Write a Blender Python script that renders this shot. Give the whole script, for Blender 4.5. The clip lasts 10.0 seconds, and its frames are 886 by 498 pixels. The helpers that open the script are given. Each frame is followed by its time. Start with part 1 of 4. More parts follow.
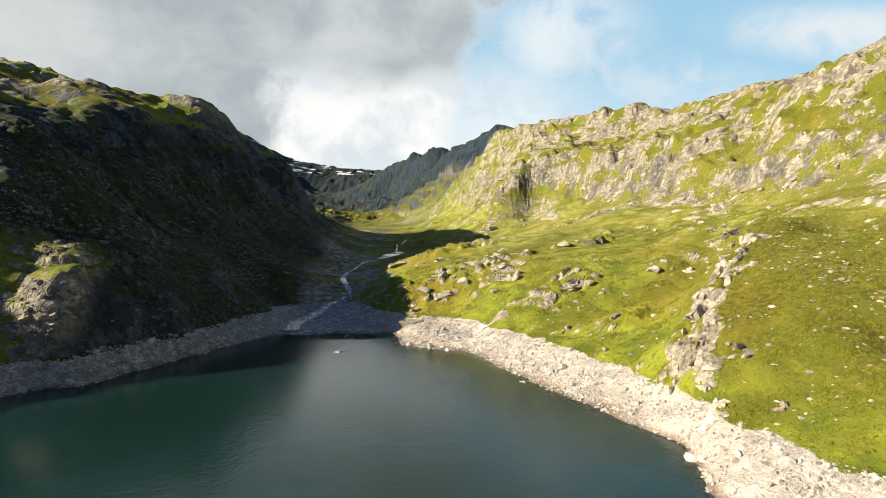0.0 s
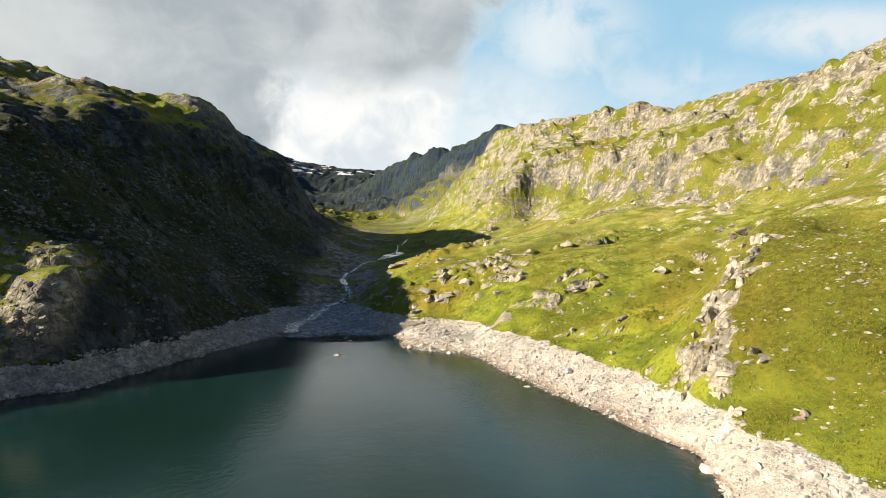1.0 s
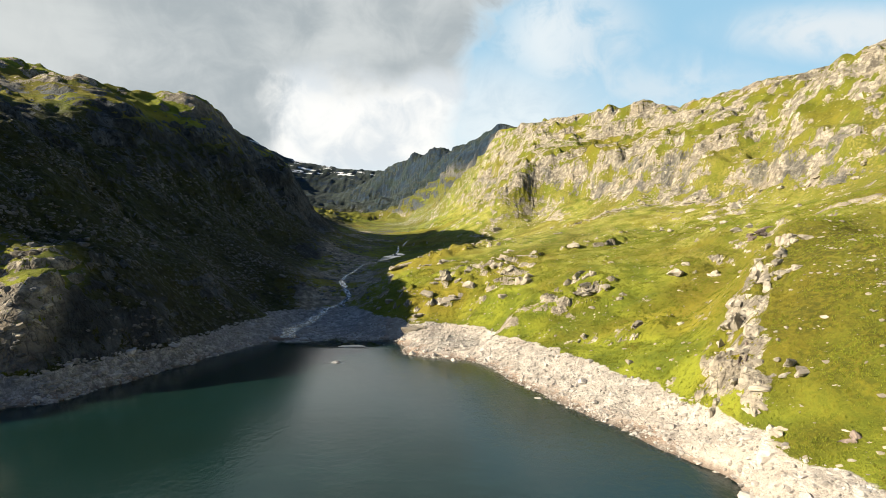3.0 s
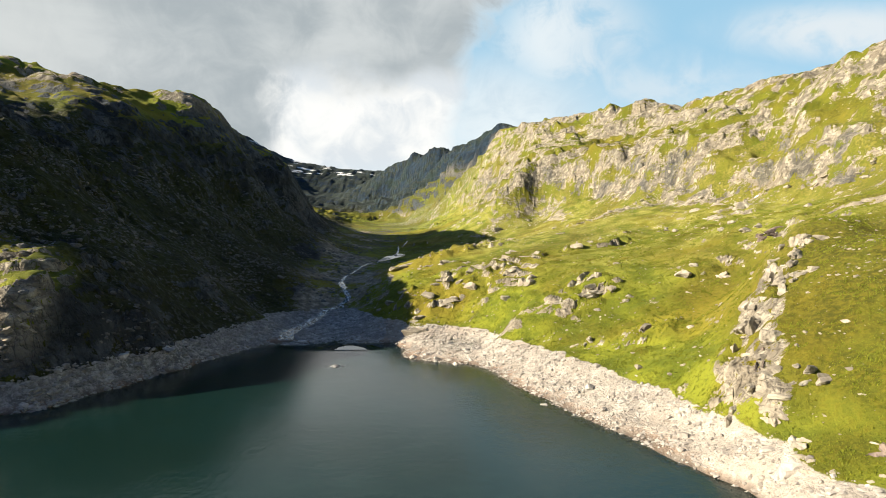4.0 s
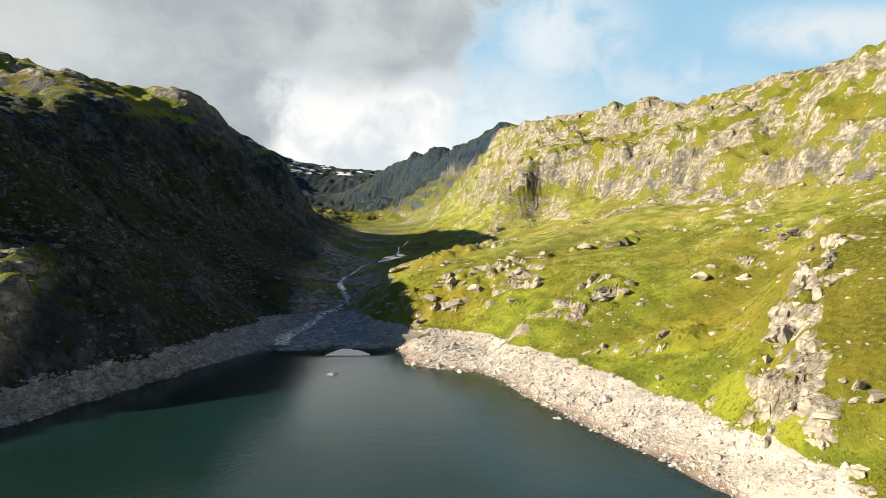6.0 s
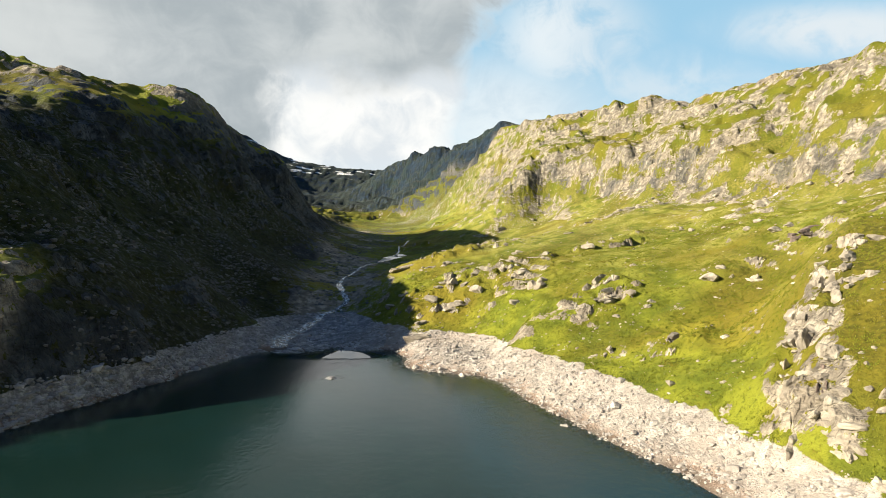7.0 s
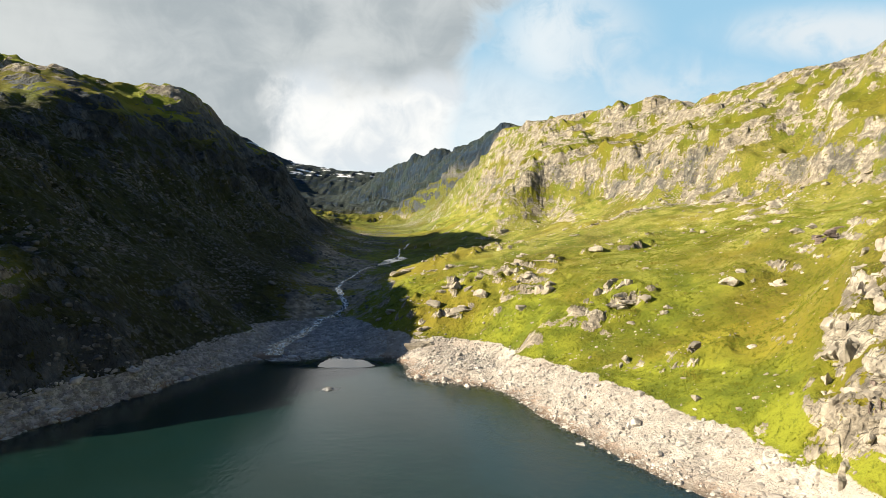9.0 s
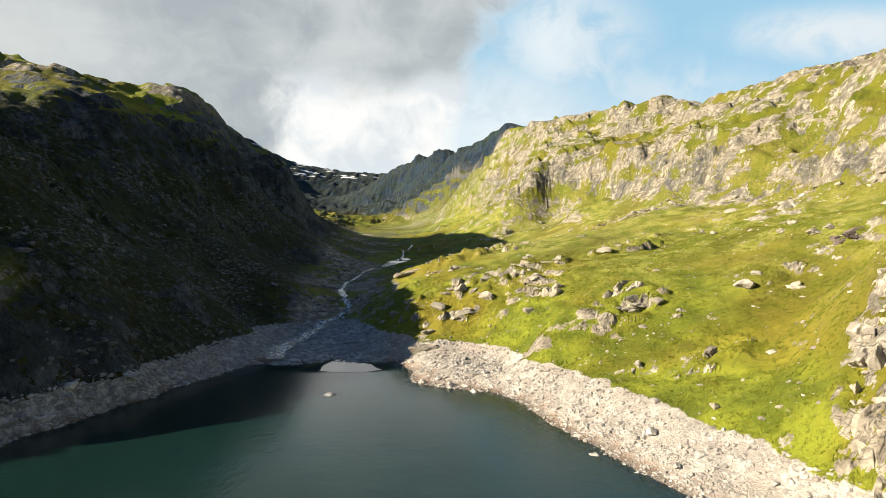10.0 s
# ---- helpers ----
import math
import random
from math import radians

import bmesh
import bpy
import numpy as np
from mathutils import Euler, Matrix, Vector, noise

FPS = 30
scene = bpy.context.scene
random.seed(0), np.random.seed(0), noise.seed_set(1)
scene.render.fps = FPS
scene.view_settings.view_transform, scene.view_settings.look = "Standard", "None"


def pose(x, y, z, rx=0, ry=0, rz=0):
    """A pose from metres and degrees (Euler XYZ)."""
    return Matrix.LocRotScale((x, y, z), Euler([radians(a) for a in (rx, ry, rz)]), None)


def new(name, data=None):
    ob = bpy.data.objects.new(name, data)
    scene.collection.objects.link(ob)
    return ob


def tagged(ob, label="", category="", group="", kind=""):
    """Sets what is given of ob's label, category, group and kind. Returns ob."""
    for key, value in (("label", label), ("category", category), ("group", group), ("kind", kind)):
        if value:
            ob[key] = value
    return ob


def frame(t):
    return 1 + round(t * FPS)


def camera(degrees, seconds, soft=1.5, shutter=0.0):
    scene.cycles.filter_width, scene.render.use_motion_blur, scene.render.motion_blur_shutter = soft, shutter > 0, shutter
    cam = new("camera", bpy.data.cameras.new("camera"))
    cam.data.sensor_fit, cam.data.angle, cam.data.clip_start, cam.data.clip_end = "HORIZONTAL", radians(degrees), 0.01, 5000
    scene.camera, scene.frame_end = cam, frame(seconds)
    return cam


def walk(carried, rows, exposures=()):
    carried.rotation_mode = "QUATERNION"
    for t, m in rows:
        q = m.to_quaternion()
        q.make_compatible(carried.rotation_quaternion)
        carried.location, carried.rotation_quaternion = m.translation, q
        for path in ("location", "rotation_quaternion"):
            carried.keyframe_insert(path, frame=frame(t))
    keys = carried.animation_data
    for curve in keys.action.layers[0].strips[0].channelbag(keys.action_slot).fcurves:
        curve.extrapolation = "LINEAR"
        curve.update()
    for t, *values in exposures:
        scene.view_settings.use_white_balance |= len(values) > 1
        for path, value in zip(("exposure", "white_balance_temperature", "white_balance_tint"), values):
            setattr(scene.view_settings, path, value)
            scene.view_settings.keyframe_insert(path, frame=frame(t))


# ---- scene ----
cam = camera(74.1, 10.0, 0.7)
METRES, EYE, TILT, LEAN, TURN = 50.0, 35.6, 0.0, 0.0, 0.0
ROWS = [
    (0.0, 0.0, 0.0, 0.0, 0.0, 0.0, -0.0),
    (0.5, -0.0051, 0.0492, 0.0012, 0.02, 0.01, 0.02),
    (1.0, -0.0087, 0.096, 0.0024, 0.03, 0.02, 0.03),
    (1.5, -0.0136, 0.1465, 0.0036, 0.04, 0.04, 0.04),
    (2.0, -0.0182, 0.1943, 0.0051, 0.05, 0.05, 0.06),
    (2.5, -0.0241, 0.246, 0.0066, 0.06, 0.07, 0.07),
    (4.0, -0.042, 0.3956, 0.0135, 0.05, 0.09, 0.12),
    (4.5, -0.0484, 0.448, 0.0154, 0.04, 0.09, 0.13),
    (5.0, -0.0536, 0.4967, 0.0169, 0.04, 0.08, 0.14),
    (5.5, -0.0598, 0.5498, 0.0185, 0.04, 0.08, 0.14),
    (7.0, -0.0744, 0.7019, 0.0219, 0.04, 0.06, 0.15),
    (7.5, -0.0799, 0.7537, 0.0231, 0.04, 0.11, 0.14),
    (8.0, -0.0848, 0.801, 0.0238, 0.05, 0.17, 0.14),
    (8.5, -0.0906, 0.8515, 0.0243, 0.05, 0.23, 0.14),
    (9.0, -0.0957, 0.8979, 0.0246, 0.06, 0.3, 0.17),
    (9.5, -0.1019, 0.9478, 0.0249, 0.12, 0.35, 0.17),
    (10.0, -0.1072, 0.9938, 0.0247, 0.41, 0.42, 0.15),
]
walk(cam, [(t, pose(0, 0, EYE, TILT, LEAN, TURN) @ pose(METRES * x, METRES * y, METRES * z, 90 + pitch, roll, yaw)) for t, x, y, z, yaw, pitch, roll in ROWS])


# ---- world, sun, exposure ----
SUN_EL, SUN_AZ = 24.4, 12.0          # height over the horizon; degrees by which the light heads away from +x towards +y
scene.view_settings.exposure = 1.40
sun = new("sun", bpy.data.lights.new("sun", "SUN"))
sun.data.energy, sun.data.angle, sun.data.color = 4.5, radians(0.6), (1.0, 0.865, 0.655)
ray = Vector((math.cos(radians(SUN_EL)) * math.cos(radians(SUN_AZ)), math.cos(radians(SUN_EL)) * math.sin(radians(SUN_AZ)), -math.sin(radians(SUN_EL))))
sun.matrix_world = Matrix.Translation((-300, 0, 400)) @ ray.to_track_quat("-Z", "Y").to_matrix().to_4x4()


class Nodes:
    """Short hand for building a node tree."""

    def __init__(self, tree):
        self.tree = tree
        tree.nodes.clear()

    def add(self, kind):
        return self.tree.nodes.new(kind)

    def attribute(self, name):
        n = self.add("ShaderNodeAttribute")
        n.attribute_name = name
        return n.outputs["Fac"]

    def link(self, a, b):
        self.tree.links.new(a, b)

    def put(self, socket, v):
        if isinstance(v, bpy.types.NodeSocket):
            self.link(v, socket)
        elif isinstance(v, (tuple, list)) and len(v) == 3 and socket.type == "RGBA":
            socket.default_value = (*v, 1)
        else:
            socket.default_value = v

    def math(self, op, a, b=0.0, c=0.0, clamp=False):
        n = self.add("ShaderNodeMath")
        n.operation, n.use_clamp = op, clamp
        for s, v in zip(n.inputs, (a, b, c)):
            self.put(s, v)
        return n.outputs[0]

    def vmath(self, op, a, b=(0, 0, 0)):
        n = self.add("ShaderNodeVectorMath")
        n.operation = op
        self.put(n.inputs[0], a)
        if op == "SCALE":
            self.put(n.inputs["Scale"], b)
        else:
            self.put(n.inputs[1], b)
        return n.outputs["Value"] if op in ("DOT_PRODUCT", "LENGTH") else n.outputs[0]

    def step(self, v, lo, hi, a=0.0, b=1.0):
        n = self.add("ShaderNodeMapRange")
        n.interpolation_type = "SMOOTHSTEP"
        for s, x in zip(n.inputs, (v, lo, hi, a, b)):
            self.put(s, x)
        return n.outputs[0]

    def mix(self, f, a, b, blend="MIX"):
        n = self.add("ShaderNodeMix")
        n.data_type, n.blend_type = "RGBA", blend
        self.put(n.inputs[0], f), self.put(n.inputs[6], a), self.put(n.inputs[7], b)
        return n.outputs[2]

    def noise(self, vec, scale, detail=4.0, rough=0.55, distort=0.0):
        n = self.add("ShaderNodeTexNoise")
        self.put(n.inputs["Vector"], vec)
        for k, v in (("Scale", scale), ("Detail", detail), ("Roughness", rough), ("Distortion", distort)):
            n.inputs[k].default_value = v
        return n.outputs[0]

    def voronoi(self, vec, scale, feature="F1", out=0):
        n = self.add("ShaderNodeTexVoronoi")
        n.feature = feature
        self.put(n.inputs["Vector"], vec)
        n.inputs["Scale"].default_value = scale
        return n.outputs[out]


world = bpy.data.worlds.new("sky")
scene.world = world
world.use_nodes = True
W = Nodes(world.node_tree)
coord = W.add("ShaderNodeTexCoord").outputs["Generated"]
sky = W.add("ShaderNodeTexSky")
sky.sky_type, sky.sun_disc, sky.sun_elevation, sky.sun_rotation = "NISHITA", False, radians(SUN_EL), radians(270 - SUN_AZ)
xyz = W.add("ShaderNodeSeparateXYZ")
W.link(coord, xyz.inputs[0])
dx, dy, dz = xyz.outputs
# clouds by slope across and slope up, ahead of the camera; a clear deep sky overhead and behind
front = W.math("MAXIMUM", dy, 0.05)
across, above = W.math("DIVIDE", dx, front), W.math("DIVIDE", dz, front)
lump = W.math("SUBTRACT", W.noise(coord, 5.0, 8.0, 0.56, 0.5), 0.5)
curl = W.math("SUBTRACT", W.noise(coord, 14.0, 8.0, 0.6, 0.8), 0.5)
drift = W.math("SUBTRACT", W.noise(W.vmath("MULTIPLY", coord, (1.0, 1.0, 2.6)), 3.2, 6.0, 0.5, 0.4), 0.5)
ragged = W.math("ADD", W.math("MULTIPLY", lump, 0.16), W.math("MULTIPLY", curl, 0.07))


def toward(x, y, rx, ry, soft=1.0):
    """1 in the middle of an oval of the sky, thinning to 0, with ragged edges."""
    u = W.math("DIVIDE", W.math("SUBTRACT", across, x), rx)
    v = W.math("DIVIDE", W.math("SUBTRACT", above, y), ry)
    d = W.math("SQRT", W.math("ADD", W.math("MULTIPLY", u, u), W.math("MULTIPLY", v, v)))
    d = W.math("ADD", d, W.math("MULTIPLY", ragged, 3.5))
    return W.step(d, 1.0 + 0.5 * soft, 1.0 - 0.5 * soft)


across_r, above_r = W.math("ADD", across, ragged), W.math("ADD", above, ragged)
deck_top = W.math("MULTIPLY", W.step(above_r, 0.255, 0.325), W.step(W.math("SUBTRACT", W.math("ADD", across, W.math("MULTIPLY", ragged, 2.0)), W.math("MULTIPLY", W.math("SUBTRACT", above, 0.36), 0.9)), 0.14, 0.02))
deck_left = W.step(across_r, -0.25, -0.33)
deck = W.math("MAXIMUM", deck_top, deck_left)
bank = W.step(across_r, 0.10, -0.01)
veil = W.math("MAXIMUM", W.math("MULTIPLY", toward(0.22, 0.36, 0.12, 0.09, 1.2), 0.7), W.math("MULTIPLY", toward(0.70, 0.37, 0.20, 0.045, 1.2), 0.95))
veil = W.math("MAXIMUM", veil, W.math("MULTIPLY", toward(0.36, 0.28, 0.18, 0.05, 1.6), 0.6))
veil = W.math("MULTIPLY", veil, W.step(W.math("ADD", curl, W.math("MULTIPLY", lump, 0.8)), -0.20, 0.12, 0.25, 1.0))
veil = W.math("MAXIMUM", veil, W.math("MULTIPLY", toward(0.10, 0.22, 0.16, 0.10, 1.4), 0.6))
cover = W.math("MAXIMUM", W.math("MAXIMUM", deck, bank), veil)
pale = W.mix(W.step(W.math("ADD", curl, lump), -0.22, 0.18), (0.285, 0.305, 0.32), (0.385, 0.385, 0.375))
pale = W.mix(W.step(above, 0.17, 0.13, 0.0, 0.45), pale, (0.27, 0.31, 0.335))
dull = W.mix(W.step(W.math("ADD", drift, W.math("MULTIPLY", curl, 0.4)), -0.14, 0.22), (0.160, 0.180, 0.190), (0.245, 0.260, 0.262))
dull = W.mix(W.step(across, -0.45, -0.75, 0.0, 0.6), dull, (0.27, 0.28, 0.275))
cloud = W.mix(deck, pale, dull)
thin = W.step(W.math("SUBTRACT", across, W.math("MULTIPLY", lump, 0.4)), 0.12, 0.3)
cloud = W.mix(W.math("MULTIPLY", thin, W.math("SUBTRACT", 1.0, deck)), cloud, (0.30, 0.325, 0.34))
blue = W.mix(0.75, W.vmath("SCALE", sky.outputs[0], 0.05), (0.155, 0.275, 0.355))
blue = W.mix(W.step(above, 0.34, 0.18, 0.0, 0.35), blue, (0.27, 0.335, 0.36))
ahead = W.math("MULTIPLY", W.step(dz, 0.60, 0.42), W.step(dy, 0.15, 0.45))
cover = W.math("MULTIPLY", cover, ahead)
clear = W.mix(ahead, W.vmath("MULTIPLY", sky.outputs[0], (0.0190, 0.0250, 0.0315)), blue)
both = W.mix(cover, clear, cloud)
bg = W.add("ShaderNodeBackground")
W.link(both, bg.inputs[0])
bg.inputs[1].default_value = 1.0
wout = W.add("ShaderNodeOutputWorld")
W.link(bg.outputs[0], wout.inputs[0])


# ---- materials ----
def material(name):
    m = bpy.data.materials.new(name)
    m.use_nodes = True
    n = Nodes(m.node_tree)
    out = n.add("ShaderNodeOutputMaterial")
    bsdf = n.add("ShaderNodeBsdfPrincipled")
    n.link(bsdf.outputs[0], out.inputs[0])
    return m, n, bsdf


def bump(n, bsdf, height, strength, distance):
    b = n.add("ShaderNodeBump")
    n.put(b.inputs["Height"], height)
    b.inputs["Strength"].default_value, b.inputs["Distance"].default_value = strength, distance
    n.link(b.outputs[0], bsdf.inputs["Normal"])


def rock_colour(n, pos, light, dark, warm, cracks=1.0):
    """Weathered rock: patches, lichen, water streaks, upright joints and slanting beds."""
    big, mid, fine = n.noise(pos, 0.05, 5), n.noise(pos, 0.30, 7, 0.62), n.noise(pos, 1.6, 6, 0.68)
    upright = n.noise(n.vmath("MULTIPLY", pos, (1.0, 1.0, 0.22)), 0.42, 2.5, 0.5, 0.3)
    beds = n.noise(n.vmath("MULTIPLY", n.vmath("ADD", pos, n.vmath("SCALE", n.noise(pos, 0.06, 3), 9.0)), (0.22, 0.22, 1.0)), 0.45, 2, 0.5, 0.2)
    j1 = n.math("ABSOLUTE", n.math("SUBTRACT", upright, 0.5))
    j2 = n.math("ABSOLUTE", n.math("SUBTRACT", beds, 0.5))
    lie = n.add("ShaderNodeSeparateXYZ")
    n.link(n.add("ShaderNodeNewGeometry").outputs["Normal"], lie.inputs[0])
    wall = n.step(lie.outputs[2], 0.92, 0.68)
    c = n.mix(n.step(mid, 0.42, 0.66), dark, light)
    c = n.mix(n.math("MULTIPLY", n.step(big, 0.45, 0.7), 0.55), c, warm)
    c = n.mix(n.step(upright, 0.58, 0.76, 0.0, 0.4), c, tuple(0.45 * v for v in dark))
    seep = n.noise(n.vmath("MULTIPLY", n.vmath("ADD", pos, n.vmath("SCALE", n.noise(pos, 0.10, 3), 7.0)), (1.0, 1.0, 0.14)), 0.16, 4, 0.6)
    c = n.mix(n.math("MULTIPLY", wall, n.step(seep, 0.53, 0.66, 0.0, 0.7 * cracks)), c, tuple(0.32 * v for v in dark))
    c = n.mix(n.math("MULTIPLY", wall, n.step(j1, 0.028, 0.0, 0.0, 0.55 * cracks)), c, tuple(0.3 * v for v in dark))
    c = n.mix(n.math("MULTIPLY", wall, n.step(j2, 0.018, 0.0, 0.0, 0.4 * cracks)), c, tuple(0.3 * v for v in dark))
    c = n.mix(n.step(fine, 0.56, 0.70, 0.0, 0.45), c, tuple(0.6 * v for v in dark))
    relief = n.math("ADD", n.math("MULTIPLY", wall, n.math("ADD", n.math("MULTIPLY", n.step(j1, 0.0, 0.07), 0.7 * cracks), n.math("MULTIPLY", n.step(j2, 0.0, 0.05), 0.5 * cracks))), n.math("ADD", n.math("MULTIPLY", mid, 1.3), n.math("MULTIPLY", fine, 0.4)))
    return c, relief, fine


def ground_material():
    m, n, bsdf = material("mountain_ground")
    pos = n.add("ShaderNodeNewGeometry").outputs["Position"]

    rock, band, shade_turf = n.attribute("rock"), n.attribute("band"), n.attribute("shade_turf")
    g1, g2, g3, g4 = n.noise(pos, 0.018, 4), n.noise(pos, 0.11, 5, 0.6), n.noise(pos, 0.8, 5, 0.65), n.noise(pos, 4.5, 4, 0.7)
    grass = n.mix(n.step(g2, 0.36, 0.64), (0.108, 0.136, 0.012), (0.225, 0.250, 0.022))
    grass = n.mix(n.step(g1, 0.46, 0.66, 0.0, 0.75), grass, (0.235, 0.185, 0.022))
    grass = n.mix(n.step(g3, 0.52, 0.70, 0.0, 0.65), grass, (0.055, 0.070, 0.006))
    grass = n.mix(n.step(g4, 0.58, 0.75, 0.0, 0.6), grass, (0.030, 0.042, 0.006))
    straw = n.mix(n.step(g3, 0.35, 0.65), (0.185, 0.188, 0.036), (0.345, 0.322, 0.095))
    grass = n.mix(n.math("MULTIPLY", n.attribute("straw"), n.step(g2, 0.38, 0.62, 0.1, 0.9)), grass, straw)
    sedge = n.mix(n.step(g3, 0.40, 0.66), (0.055, 0.058, 0.006), (0.150, 0.130, 0.012))
    grass = n.mix(n.math("MULTIPLY", n.attribute("sedge"), n.step(g2, 0.3, 0.55, 0.2, 0.9)), grass, sedge)
    # Shade of the left slope and far mountains put into the turf colour.
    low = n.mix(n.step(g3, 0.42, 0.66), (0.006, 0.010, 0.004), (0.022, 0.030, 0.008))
    grass = n.mix(n.math("MULTIPLY", shade_turf, 0.9), grass, low)
    # Far turf turned bluish for haze and cloud shadow.
    grass = n.mix(n.math("MULTIPLY", shade_turf, n.math("SUBTRACT", n.attribute("dark_rock"), n.attribute("streaky"))), grass, n.mix(g3, (0.014, 0.024, 0.026), (0.030, 0.045, 0.036)))
    rub = n.attribute("rubble")
    fans = n.noise(n.vmath("ADD", pos, n.vmath("SCALE", n.noise(pos, 0.03, 3), 26.0)), 0.030, 5, 0.6)
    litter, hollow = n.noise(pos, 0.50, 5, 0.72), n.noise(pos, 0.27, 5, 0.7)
    grass = n.mix(n.math("MULTIPLY", shade_turf, n.step(hollow, 0.52, 0.62, 0.0, 0.8)), grass, (0.006, 0.008, 0.004))
    # Rubble is darker on the shaded slope, its shade put into the colour.
    grass = n.mix(n.math("MULTIPLY", n.math("MULTIPLY", rub, n.step(fans, 0.42, 0.58, 0.25, 1.0)), n.step(litter, 0.50, 0.62, 0.0, 0.85)), grass, n.mix(shade_turf, n.mix(g4, (0.15, 0.155, 0.15), (0.42, 0.42, 0.41)), n.mix(g4, (0.045, 0.05, 0.05), (0.17, 0.175, 0.175))))
    stone, mid, fine = rock_colour(n, pos, (0.50, 0.458, 0.375), (0.21, 0.187, 0.152), (0.37, 0.315, 0.235))
    # Far mountains: cloud shadow and blue haze put into the rock colour.
    dark_rock = n.mix(n.step(n.noise(pos, 0.05, 6, 0.6), 0.38, 0.62), (0.009, 0.020, 0.038), (0.022, 0.043, 0.072))
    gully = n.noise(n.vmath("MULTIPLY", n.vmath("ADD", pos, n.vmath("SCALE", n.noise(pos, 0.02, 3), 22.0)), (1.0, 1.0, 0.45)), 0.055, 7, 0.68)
    dark_rock = n.mix(n.step(gully, 0.48, 0.60, 0.0, 0.8), dark_rock, (0.016, 0.022, 0.028))
    dark_rock = n.mix(n.step(gully, 0.42, 0.34, 0.0, 0.5), dark_rock, (0.038, 0.064, 0.098))
    dark_rock = n.mix(n.step(g1, 0.50, 0.62, 0.0, 0.5), dark_rock, (0.026, 0.042, 0.022))
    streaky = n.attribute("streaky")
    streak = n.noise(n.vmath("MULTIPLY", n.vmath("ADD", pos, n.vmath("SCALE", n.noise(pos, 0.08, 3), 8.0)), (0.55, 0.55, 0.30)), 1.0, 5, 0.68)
    # Left slope: rock darkened and cooled in colour to stand in for shade.
    dark_rock = n.mix(streaky, dark_rock, n.mix(n.step(n.noise(pos, 0.07, 6, 0.65), 0.40, 0.60), (0.036, 0.047, 0.058), (0.098, 0.115, 0.134)))
    dark_rock = n.mix(n.math("MULTIPLY", streaky, n.step(streak, 0.50, 0.60, 0.0, 0.75)), dark_rock, (0.012, 0.015, 0.017))
    dark_rock = n.mix(n.math("MULTIPLY", streaky, n.step(streak, 0.45, 0.36, 0.0, 0.75)), dark_rock, (0.15, 0.165, 0.178))
    dark_rock = n.mix(n.math("MULTIPLY", streaky, n.step(n.noise(pos, 0.11, 4, 0.6), 0.50, 0.62, 0.0, 0.6)), dark_rock, (0.125, 0.138, 0.150))
    dark_rock = n.mix(n.math("MULTIPLY", streaky, n.step(fans, 0.56, 0.42, 0.0, 0.7)), dark_rock, (0.016, 0.020, 0.023))
    stone = n.mix(n.attribute("dark_rock"), stone, dark_rock)
    clump, tuft = n.noise(pos, 0.24, 4, 0.62, 0.4), n.noise(n.vmath("MULTIPLY", pos, (1.0, 1.0, 0.7)), 1.1, 4, 0.65)
    ragged = n.math("ADD", n.math("MULTIPLY", n.math("SUBTRACT", clump, 0.5), 3.2), n.math("MULTIPLY", n.math("SUBTRACT", tuft, 0.5), 2.2))
    edge = n.math("ADD", rock, n.math("MULTIPLY", ragged, n.step(rock, 0.08, 0.42)))
    c = n.mix(n.step(edge, 0.44, 0.56), grass, stone)
    bare, rubble, _ = rock_colour(n, pos, (0.57, 0.54, 0.49), (0.41, 0.375, 0.335), (0.48, 0.40, 0.34), 0.0)
    # Left shore: greyer, darker colour for the shade that lies on it.
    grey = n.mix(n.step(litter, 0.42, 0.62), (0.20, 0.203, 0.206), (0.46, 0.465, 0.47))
    bare = n.mix(n.attribute("shade_shore"), bare, grey)
    c = n.mix(n.step(n.math("ADD", band, n.math("MULTIPLY", n.math("SUBTRACT", g3, 0.5), 0.5)), 0.42, 0.58), c, bare)
    c = n.mix(n.math("MULTIPLY", n.attribute("stain"), n.step(g2, 0.35, 0.6, 0.15, 0.75)), c, (0.29, 0.185, 0.125))
    wet = n.attribute("wet")
    c = n.mix(n.math("MULTIPLY", wet, 0.7), c, (0.105, 0.085, 0.068))
    snow = n.attribute("snow")
    drifts = n.step(n.noise(n.vmath("MULTIPLY", pos, (0.5, 0.5, 2.4)), 0.016, 5, 0.62), 0.575, 0.60)
    c = n.mix(n.math("MULTIPLY", n.step(snow, 0.3, 0.6), drifts), c, (0.78, 0.80, 0.83))
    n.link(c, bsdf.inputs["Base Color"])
    bsdf.inputs["Roughness"].default_value = 0.9
    bsdf.inputs["Specular IOR Level"].default_value = 0.2
    h = n.math("ADD", n.math("ADD", n.math("MULTIPLY", g3, 1.0), n.math("MULTIPLY", g4, 0.35)), n.math("ADD", n.math("MULTIPLY", mid, rock), n.math("MULTIPLY", rubble, band)))
    bump(n, bsdf, h, 0.85, 0.75)
    return m


